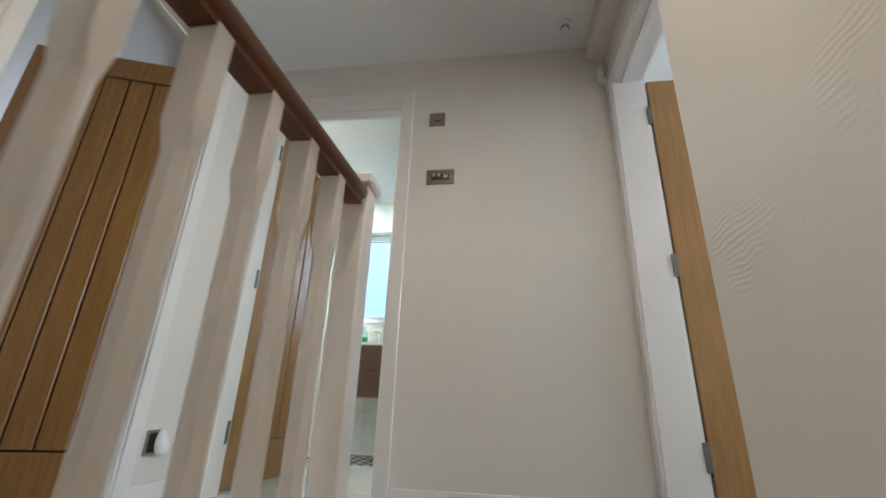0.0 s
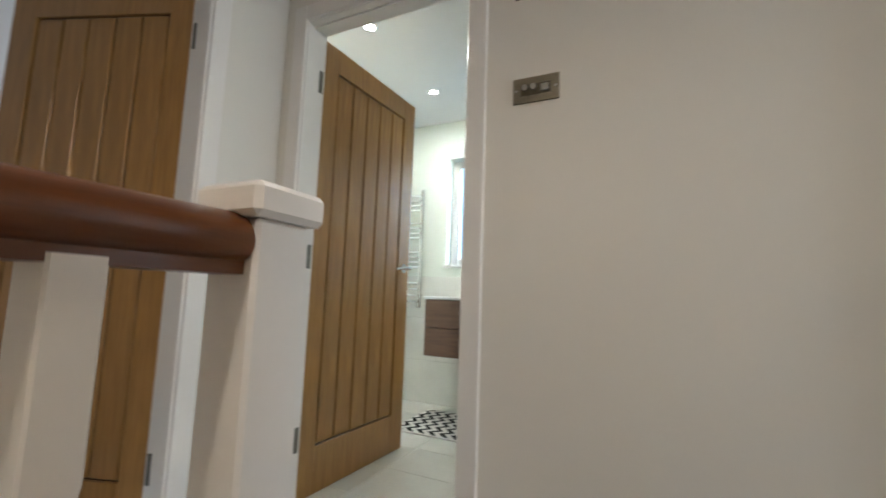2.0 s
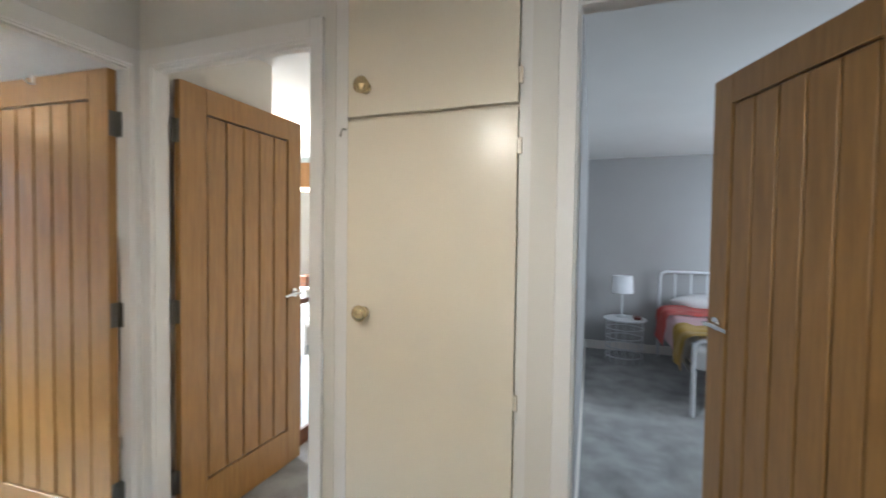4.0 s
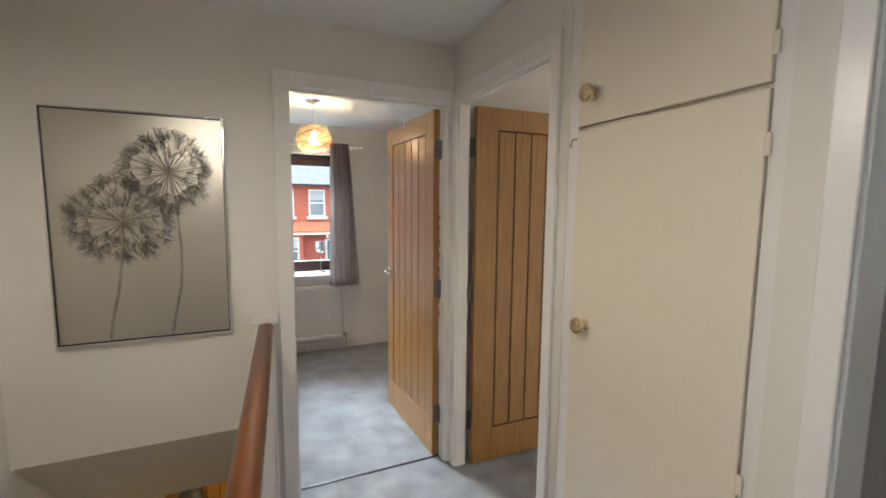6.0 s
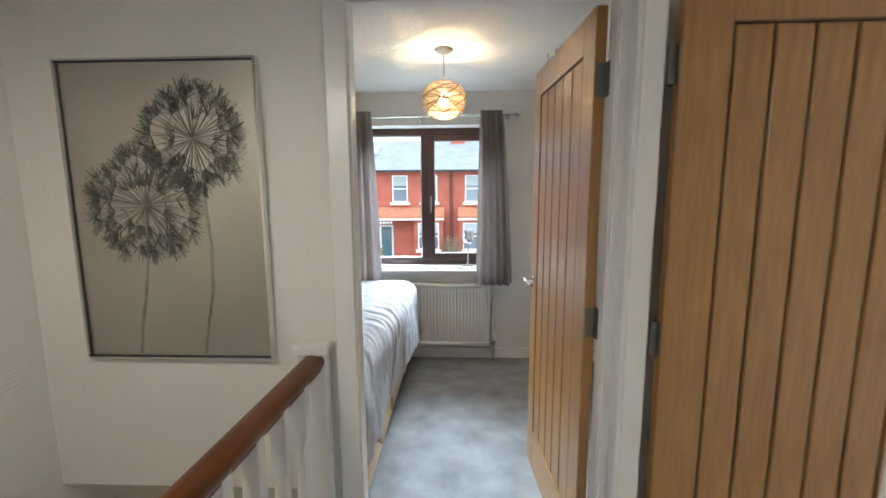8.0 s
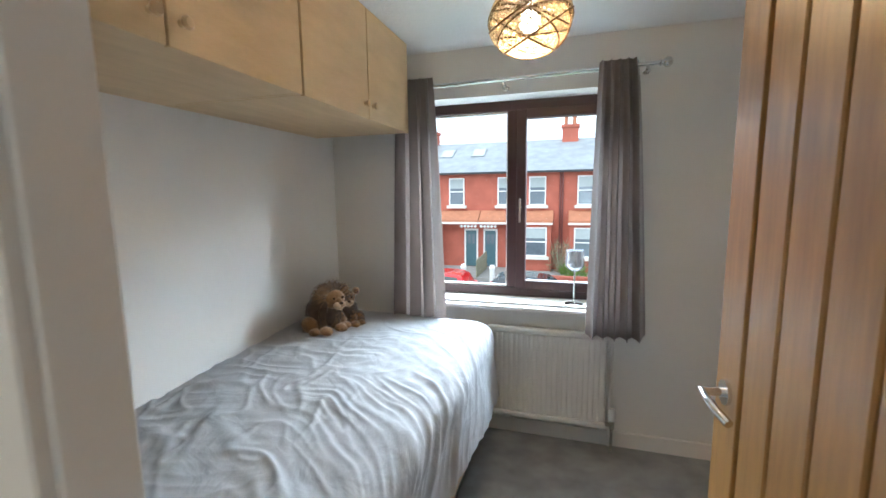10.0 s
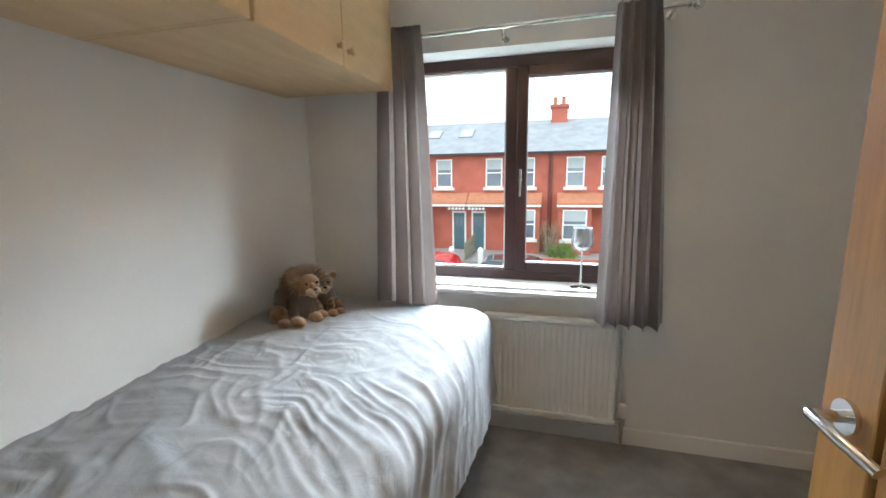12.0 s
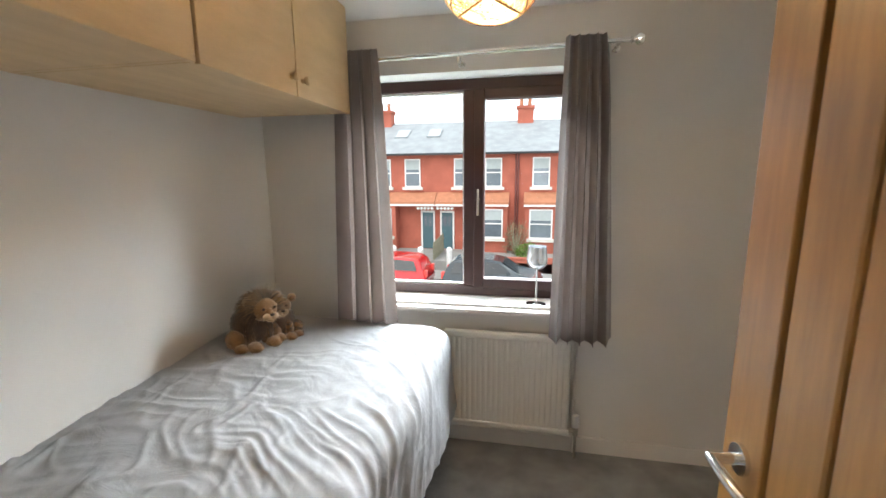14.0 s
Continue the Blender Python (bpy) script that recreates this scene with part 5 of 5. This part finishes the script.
for k in range(14):
    a = k * math.pi / 7
    part("wire", rods(((0.19 * math.cos(a), 0.19 * math.sin(a), 0.0), (0.19 * math.cos(a), 0.19 * math.sin(a), 0.455), 0.004), n=6), METAL_WHITE, tb)
tl = thing("bedside_lamp", pose(4.82, -2.09, 0.472), "bedside lamp with a white drum shade", "lamp")
part("base", lathe([(0.06, 0), (0.055, 0.012), (0.012, 0.03), (0.010, 0.28), (0, 0.281)], 20), METAL_WHITE, tl, "", True)
part("shade", lathe([(0.115, 0.27), (0.105, 0.46), (0.10, 0.46), (0.11, 0.27)], 28, None, True), mat("white_linen_shade", (0.78, 0.79, 0.82), 0.8), tl, "white linen drum shade", True)
tray = tagged(part("phone_tray", boxes((4.66, -2.28, 0.473, 4.80, -2.20, 0.50), bevel=0.01), mat("red_brown_lacquer", (0.14, 0.03, 0.02), 0.4)), "small dark red box on the side table", "box")
tagged(part("baseboard_back_bedroom", boxes((5.184, -4.6, 0, 5.2, -1.70, 0.10), (XE2, -1.716, 0, 5.184, -1.70, 0.10)), GLOSS_WHITE), "white skirting board", "skirting", "", "structure")
# unseen window, added where the back bedroom's fill lamp stands
w3 = thing("window_3", pose(3.2, -4.66, 0), "unseen white framed window added to the back bedroom", "window", "", "structure")
part("window_frame", boxes((-0.8, 0, 0.85, -0.74, 0.05, 2.05), (0.74, 0, 0.85, 0.8, 0.05, 2.05), (-0.74, 0.001, 0.85, 0.74, 0.049, 0.91), (-0.74, 0.001, 1.99, 0.74, 0.049, 2.05), (-0.03, 0.002, 0.91, 0.03, 0.048, 1.99)), WHITE_PLASTIC, w3)

# ---------------------------------------------------------------- front room
ds = thing("drum_pendant", pose(3.0, 0.66, 1.86), "tan drum pendant shade hanging lit in the front room", "pendant lamp")
part("shade", lathe([(0.24, -0.115), (0.24, 0.095), (0.236, 0.095), (0.236, -0.115)], 40, None, True), mat("tan_shade", (0.55, 0.30, 0.13), 0.7), ds, "tan fabric drum shade", True)
part("diffuser", lathe([(0.234, -0.105), (0.234, -0.110), (0, -0.112)], 40), glow("diffuser_glow", (1, 0.86, 0.66), 3.0), ds, "glowing diffuser")
part("cord", rods(((0, 0, 0.09), (0, 0, H - 1.86), 0.004)), WHITE_PLASTIC, ds)
lamp("drum_bulb", "POINT", pose(3.0, 0.66, 1.90), 22, (1, 0.8, 0.6), 0.05)
dt = thing("dressing_table", pose(4.2, 1.45, 0), "white painted dressing table with open shelves", "dressing table")
part("top", boxes((-0.6, -0.24, 0.70, 0.6, 0.24, 0.735), bevel=0.006), GLOSS_WHITE, dt)
for x in (-0.57, -0.19, 0.19, 0.57):
    part("upright", boxes((x - 0.02, -0.22, 0, x + 0.02, 0.22, 0.70)), GLOSS_WHITE, dt)
part("shelf", boxes((-0.55, -0.22, 0.30, 0.55, 0.22, 0.33)), GLOSS_WHITE, dt)
bx = tagged(part("wooden_box", boxes((3.80, 1.35, 0.735, 4.05, 1.5, 0.86), bevel=0.006), RAIL_WOOD), "dark wooden box on the dressing table", "box")
ch = thing("wardrobe_edge", pose(1.93, -0.02, 0), "tall reddish wooden chest beside the open door", "chest")
part("side", boxes((0, 0.0, 0, 0.04, 0.0 + 0.016, 0.90)), RAIL_WOOD, ch)
part("top", boxes((-0.02, -0.01, 0.90, 0.5, 0.018, 0.93)), RAIL_WOOD, ch)
part("plinth", boxes((-0.01, -0.02, 0, 0.45, 0.0, 0.10)), RAIL_WOOD, ch)

# ---------------------------------------------------------------- street outside
GZ = -3.2
BRICK = mat("red_brick", (0.44, 0.125, 0.08), 0.85, 0, 0.16, 1.2, 60, 0.2)
STONE = mat("cream_stone", (0.66, 0.63, 0.57), 0.8, 0, 0.08, 3, 60, 0.1)
SLATE = mat("grey_slate", (0.31, 0.33, 0.34), 0.6, 0, 0.15, 2, 40, 0.15)
TERRA = mat("terracotta_tile", (0.44, 0.185, 0.10), 0.8, 0, 0.12, 4, 40, 0.15)
ASPHALT = mat("asphalt", (0.06, 0.06, 0.062), 0.9, 0, 0.1, 2, 80, 0.2)
PAVING = mat("paving", (0.30, 0.29, 0.27), 0.9, 0, 0.1, 2, 50, 0.1)
GRASS = mat("garden_green", (0.06, 0.10, 0.03), 0.95, 0, 0.2, 3, 60, 0.3)
DARKGLASS = mat("window_reflection", (0.16, 0.19, 0.22), 0.08, 0, 0.2, 0.8, 10, 0.0)
BLIND = mat("pale_blind", (0.40, 0.44, 0.44), 0.8)
TEAL = mat("teal_door_paint", (0.065, 0.13, 0.15), 0.4, 0, 0.06)
TIMBER = mat("white_timber", (0.76, 0.75, 0.72), 0.5, 0, 0.04)
PIPE_RED = mat("oxblood_pipe_paint", (0.17, 0.05, 0.04), 0.5, 0, 0.08)
FENCE = mat("weathered_fence", (0.30, 0.29, 0.20), 0.85, 0, 0.12, 5, 40, 0.1)

tagged(part("ground", boxes((-150, 2.46, GZ - 0.5, 150, 400, GZ - 0.02)), GRASS), "grassy ground reaching to the horizon", "ground", "", "structure")
tagged(part("road", boxes((-80, 10.5, GZ - 0.3, 80, 17.6, GZ)), ASPHALT), "grey asphalt street", "road", "", "structure")
tagged(part("pavement", boxes((-80, 17.6, GZ - 0.3, 80, 19.3, GZ + 0.12), (-80, 8.6, GZ - 0.3, 80, 10.5, GZ + 0.12)), PAVING), "grey paved footway with kerbs", "pavement", "", "structure")
tagged(part("front_gardens", boxes((-80, 19.3, GZ - 0.3, 80, 22.5, -2.62)), PAVING), "raised paved front gardens", "garden", "", "structure")

FY = 22.5


def sash_window(parent, x0, x1, z0, z1, y=FY):
    w = part("window", boxes((x0, y - 0.02, z0, x1, y + 0.10, z1)), DARKGLASS, parent)
    part("frame", boxes((x0, y - 0.05, z0, x0 + 0.065, y - 0.02, z1), (x1 - 0.065, y - 0.05, z0, x1, y - 0.02, z1), (x0 + 0.065, y - 0.05, z0, x1 - 0.065, y - 0.02, z0 + 0.065), (x0 + 0.065, y - 0.05, z1 - 0.065, x1 - 0.065, y - 0.02, z1), (x0 + 0.065, y - 0.055, (z0 + z1) / 2 - 0.03, x1 - 0.065, y - 0.02, (z0 + z1) / 2 + 0.03)), TIMBER, w)
    part("blind", boxes((x0 + 0.065, y - 0.03, z0 + (z1 - z0) * 0.62, x1 - 0.065, y - 0.021, z1 - 0.065)), BLIND, w)
    part("sill", boxes((x0 - 0.12, y - 0.16, z0 - 0.16, x1 + 0.12, y + 0.02, z0)), STONE, w)
    return w


def house(x0, x1, label, flip, first):
    """One house of the terrace, its front door towards x1 (flip False) or x0 (flip True)."""
    w = x1 - x0
    h = thing("terraced_house", pose(0, 0, 0), label, "house", "terrace across the street")

    def fx(u):
        return x1 - u if flip else x0 + u

    def span(a, b):
        a, b = fx(a), fx(b)
        return min(a, b), max(a, b)

    part("wall", boxes((x0, FY, -2.7, x1, FY + 7, 2.52)), BRICK, h)
    part("roof", extrude_outline([(FY - 0.3, 2.50), (FY - 0.3, 2.58), (FY + 3.5, 4.55), (FY + 7.3, 2.58), (FY + 7.3, 2.50)], "x", x0, x1), SLATE, h)
    part("gutter", boxes((x0, FY - 0.40, 2.46, x1, FY - 0.29, 2.56)), BLACK, h)
    for a, b in ((0.78, 1.66), (2.45, 3.33)):
        s = span(a, b)
        sash_window(h, s[0], s[1], 0.78, 2.28)
    s = span(0.38, w - 0.02)
    part("bay_roof", extrude_outline([(FY, 0.50), (FY - 0.75, 0.02), (FY - 0.75, -0.12), (FY, -0.12)], "x", *s), TERRA, h)
    part("fascia", boxes((s[0], FY - 0.80, -0.20, s[1], FY - 0.70, -0.10)), TIMBER, h)
    s = span(0.45, 2.05)
    bay = part("bay", boxes((s[0], FY - 0.65, -2.7, s[1], FY, -0.15)), BRICK, h)
    m = (s[0] + s[1]) / 2
    sash_window(h, m - 0.58, m + 0.58, -1.85, -0.34, FY - 0.65)
    s = span(3.32, 4.10)
    d = part("front_door", boxes((s[0] + 0.09, FY - 0.03, -2.6, s[1] - 0.09, FY + 0.05, -0.60)), TEAL, h, "teal painted front door")
    part("door_frame", boxes((s[0], FY - 0.06, -2.6, s[0] + 0.09, FY, -0.50), (s[1] - 0.09, FY - 0.06, -2.6, s[1], FY, -0.50), (s[0] + 0.09, FY - 0.06, -0.60, s[1] - 0.09, FY, -0.50)), TIMBER, d)
    part("glazing", boxes((s[0] + 0.18, FY - 0.04, -1.35, (s[0] + s[1]) / 2 - 0.03, FY - 0.03, -0.80), ((s[0] + s[1]) / 2 + 0.03, FY - 0.04, -1.35, s[1] - 0.18, FY - 0.03, -0.80)), DARKGLASS, d)
    for k in range(5):
        c = (s[0] + s[1]) / 2 + (k - 2) * 0.19
        bm = bmesh.new()
        rod(bm, (c, FY - 0.74, -0.32), (c, FY - 0.70, -0.32), 0.09, 0.09, 4)
        part("frieze", bm, TIMBER, h, "white pierced porch trim")
    part("drainpipe", rods(((fx(0.06), FY - 0.08, -2.7), (fx(0.06), FY - 0.08, 2.5), 0.045)), PIPE_RED, h)
    return h


for k in range(-3, 4):
    a = -4.18 + 4.25 * k
    house(a, a + 4.25, "red brick terraced house with slate roof and teal door" if k in (0, -1) else "red brick terraced house with a slate roof", k % 2 == 0, k == 0)


def chimney(x, label):
    c = thing("chimney_stack", pose(x, FY + 3.4, 4.2), label, "chimney", "chimney stacks")
    part("stack", boxes((-0.45, -0.35, -0.4, 0.45, 0.35, 0.95)), BRICK, c)
    part("cap", boxes((-0.52, -0.42, 0.95, 0.52, 0.42, 1.10)), BRICK, c)
    for u in (-0.25, 0.22):
        part("pot", lathe([(0.13, 1.10), (0.11, 1.18), (0.10, 1.5), (0.13, 1.55), (0.08, 1.56), (0, 1.56)], 14, pose(u, 0, 0)), TERRA, c, "terracotta chimney pot", True)
    return c


chimney(0.42, "red brick chimney stack with two terracotta pots")
chimney(-8.1, "red brick chimney stack with two terracotta pots")
for x in (-6.6, -4.7):
    sk = thing("roof_window", pose(x, FY + 2.0, 3.78), "small roof window set in the slates", "roof window", "roof windows")
    part("frame", boxes((-0.40, -0.55, -0.03, 0.40, 0.55, 0.05)), SLATE, sk).matrix_local = pose(0, 0, 0, 27.4, 0, 0)
    part("pane", boxes((-0.33, -0.48, 0.05, 0.33, 0.48, 0.06)), mat("rooflight_glass", (0.45, 0.49, 0.53), 0.2), sk).matrix_local = pose(0, 0, 0, 27.4, 0, 0)

# garden walls, gate posts, fence, shrubs
gw = tagged(part("garden_wall", boxes((-2.6, 19.3, GZ, 6.5, 19.52, -2.45), (-12, 19.3, GZ, -5.6, 19.52, -2.5), (-2.6, 19.28, -2.45, 6.5, 19.54, -2.38)), BRICK), "low red brick garden wall with a coping", "garden wall", "", "structure")
gp = tagged(part("gate_post", lathe([(0.13, 0), (0.13, 0.95), (0.15, 0.97), (0.15, 1.03), (0.10, 1.14), (0, 1.18)], 12), TIMBER), "white painted round-topped gate post", "gate post", "gate posts")
gp.matrix_world = pose(-4.35, 19.2, GZ + 0.1)
copy_thing(gp, pose(-2.95, 19.2, GZ + 0.1))
copy_thing(gp, pose(-5.75, 19.4, GZ + 0.1))
fe = thing("garden_fence", pose(-3.75, 20.6, -2.62), "weathered green-grey timber garden fence", "fence")
for k in range(12):
    part("slat", boxes((-0.012, -1.3 + 0.22 * k, 0, 0.012, -1.12 + 0.22 * k, 0.85 + 0.012 * k)), FENCE, fe)
part("rail", boxes((0.012, -1.3, 0.2, 0.05, 1.3, 0.28), (0.012, -1.3, 0.65, 0.05, 1.3, 0.73)), FENCE, fe)


def shrub(name, m, r, h, leaf, label, bare=False, seed=1):
    s = thing(name, m, label, "shrub", "garden shrubs")
    rnd = random.Random(seed)
    bm = bmesh.new()
    for k in range(26):
        a, q = rnd.uniform(0, 6.28), rnd.uniform(0.1, 0.9)
        rod(bm, (0, 0, 0), (r * q * math.cos(a), r * q * math.sin(a), h * rnd.uniform(0.6, 1)), 0.02, 0.006, 5)
    part("branches", bm, FENCE, s)
    bm = bmesh.new()
    for k in range(900 if not bare else 420):
        a, q, t = rnd.uniform(0, 6.28), rnd.uniform(0, 1) ** 0.5, rnd.uniform(0, 1)
        rr = r * q * math.sqrt(max(0.05, 1 - (t - 0.35) ** 2 * 1.6)) * (0.8 + 0.4 * noise.noise(Vector((a, t * 3, seed))))
        c = Vector((rr * math.cos(a), rr * math.sin(a), h * t * (0.75 + 0.25 * (1 - q))))
        e = Euler((rnd.uniform(0, 3), rnd.uniform(0, 3), rnd.uniform(0, 3)))
        z = rnd.uniform(0.04, 0.08)
        vs = [bm.verts.new(c + e.to_matrix() @ Vector(p) * z) for p in ((-1, 0, 0), (0, -0.5, 0), (1, 0, 0.2), (0, 0.5, 0))]
        bm.faces.new(vs)
    tagged(part("leaves", bm, leaf, s), "", "", "", "stuff")
    return s


LEAF = mat("bright_leaf", (0.14, 0.24, 0.03), 0.7, 0, 0.3, 8, 40, 0.0)
BARE = mat("dry_twig", (0.27, 0.19, 0.11), 0.9, 0, 0.2, 8, 40, 0.0)
shrub("shrub", pose(0.75, 21.0, -2.65), 0.95, 0.75, LEAF, "bright green rounded garden shrub", False, 3)
shrub("shrub", pose(0.05, 21.5, -2.65), 0.85, 1.9, BARE, "brown leafless winter shrub by the wall", True, 5)
shrub("shrub", pose(-7.0, 21.0, -2.65), 0.9, 1.0, LEAF, "green garden shrub behind the wall", False, 7)
bin_ = thing("wheelie_bin", pose(-6.6, 20.2, -2.62), "dark blue-green wheeled refuse bin", "bin")
part("body", extrude_outline([(-0.27, 0), (0.27, 0), (0.32, 0.95), (-0.32, 0.95)], "x", -0.3, 0.3), TEAL, bin_)
part("lid", boxes((-0.33, -0.36, 0.95, 0.33, 0.36, 1.03), bevel=0.03, seg=2), mat("blue_lid", (0.03, 0.10, 0.16), 0.5), bin_)


def car(m, paint, label, L=3.9):
    c = thing("parked_car", m, label, "car", "parked cars")
    side = [(-L / 2, 0.35), (-L / 2 + 0.02, 0.62), (-L / 2 + 0.12, 0.88), (-L / 2 + 0.30, 1.28), (-L / 2 + 0.55, 1.42), (-0.2, 1.47), (0.35, 1.40), (0.95, 0.98), (1.55, 0.86), (L / 2 - 0.05, 0.70), (L / 2, 0.45), (L / 2 - 0.05, 0.25), (-L / 2 + 0.05, 0.25)]
    body = extrude_outline(side, "y", -0.83, 0.83)
    for v in body.verts:
        if v.co.z > 0.92:
            v.co.y *= 1 - 0.28 * (v.co.z - 0.92) / 0.55
    bmesh.ops.bevel(body, geom=[e for e in body.edges], offset=0.035, segments=2, affect="EDGES")
    part("body", body, paint, c, "", True)
    dark = mat("car_glass_" + label.split()[0], (0.03, 0.035, 0.04), 0.06)
    for s in (-1, 1):
        g = extrude_outline([(-L / 2 + 0.38, 0.95), (-L / 2 + 0.52, 1.30), (-0.25, 1.38), (0.28, 1.32), (0.78, 0.97)], "y", 0.0, 0.012)
        for v in g.verts:
            v.co.y = s * (0.837 * (1 - 0.28 * (v.co.z - 0.92) / 0.55) + (0.012 if v.co.y > 0.005 else 0.0))
        part("side_window", g, dark, c)
    ws = bmesh.new()
    vs = [ws.verts.new(p) for p in ((0.42, -0.60, 1.395), (0.42, 0.60, 1.395), (0.99, 0.74, 0.985), (0.99, -0.74, 0.985))]
    ws.faces.new(vs)
    bmesh.ops.solidify(ws, geom=ws.faces[:], thickness=0.03)
    part("windscreen", ws, dark, c)
    for x in (-L / 2 + 0.68, L / 2 - 0.78):
        for s in (-1, 1):
            wh = part("wheel", rods(((x, s * 0.66, 0.30), (x, s * 0.85, 0.30), 0.30), n=24), BLACK, c)
            part("rim", rods(((x, s * 0.84, 0.30), (x, s * 0.862, 0.30), 0.20), n=10), CHROME, wh)
    for s in (-1, 1):
        part("headlight", boxes((L / 2 - 0.22, s * 0.62 - 0.14, 0.58, L / 2 - 0.02, s * 0.62 + 0.14, 0.72), bevel=0.03), SMOKE, c)
        part("tail_light", boxes((-L / 2 - 0.005, s * 0.66 - 0.1, 0.68, -L / 2 + 0.12, s * 0.66 + 0.1, 0.95), bevel=0.02), RED, c)
        part("mirror", boxes((0.55, s * 0.92 - 0.07, 0.96, 0.66, s * 0.92 + 0.07, 1.08), bevel=0.02), paint, c)
    return c


car(pose(-0.65, 16.2, GZ, 0, 0, 0), mat("dark_blue_car_paint", (0.03, 0.042, 0.055), 0.2, 0.3, 0.03, 2, 50, 0, 0.5, None, None, 0.8), "dark grey-blue hatchback parked at the kerb")
car(pose(-5.15, 16.3, GZ, 0, 0, 180), mat("red_car_paint", (0.55, 0.012, 0.02), 0.2, 0.1, 0.03, 2, 50, 0, 0.5, None, None, 0.8), "bright red hatchback parked at the kerb")
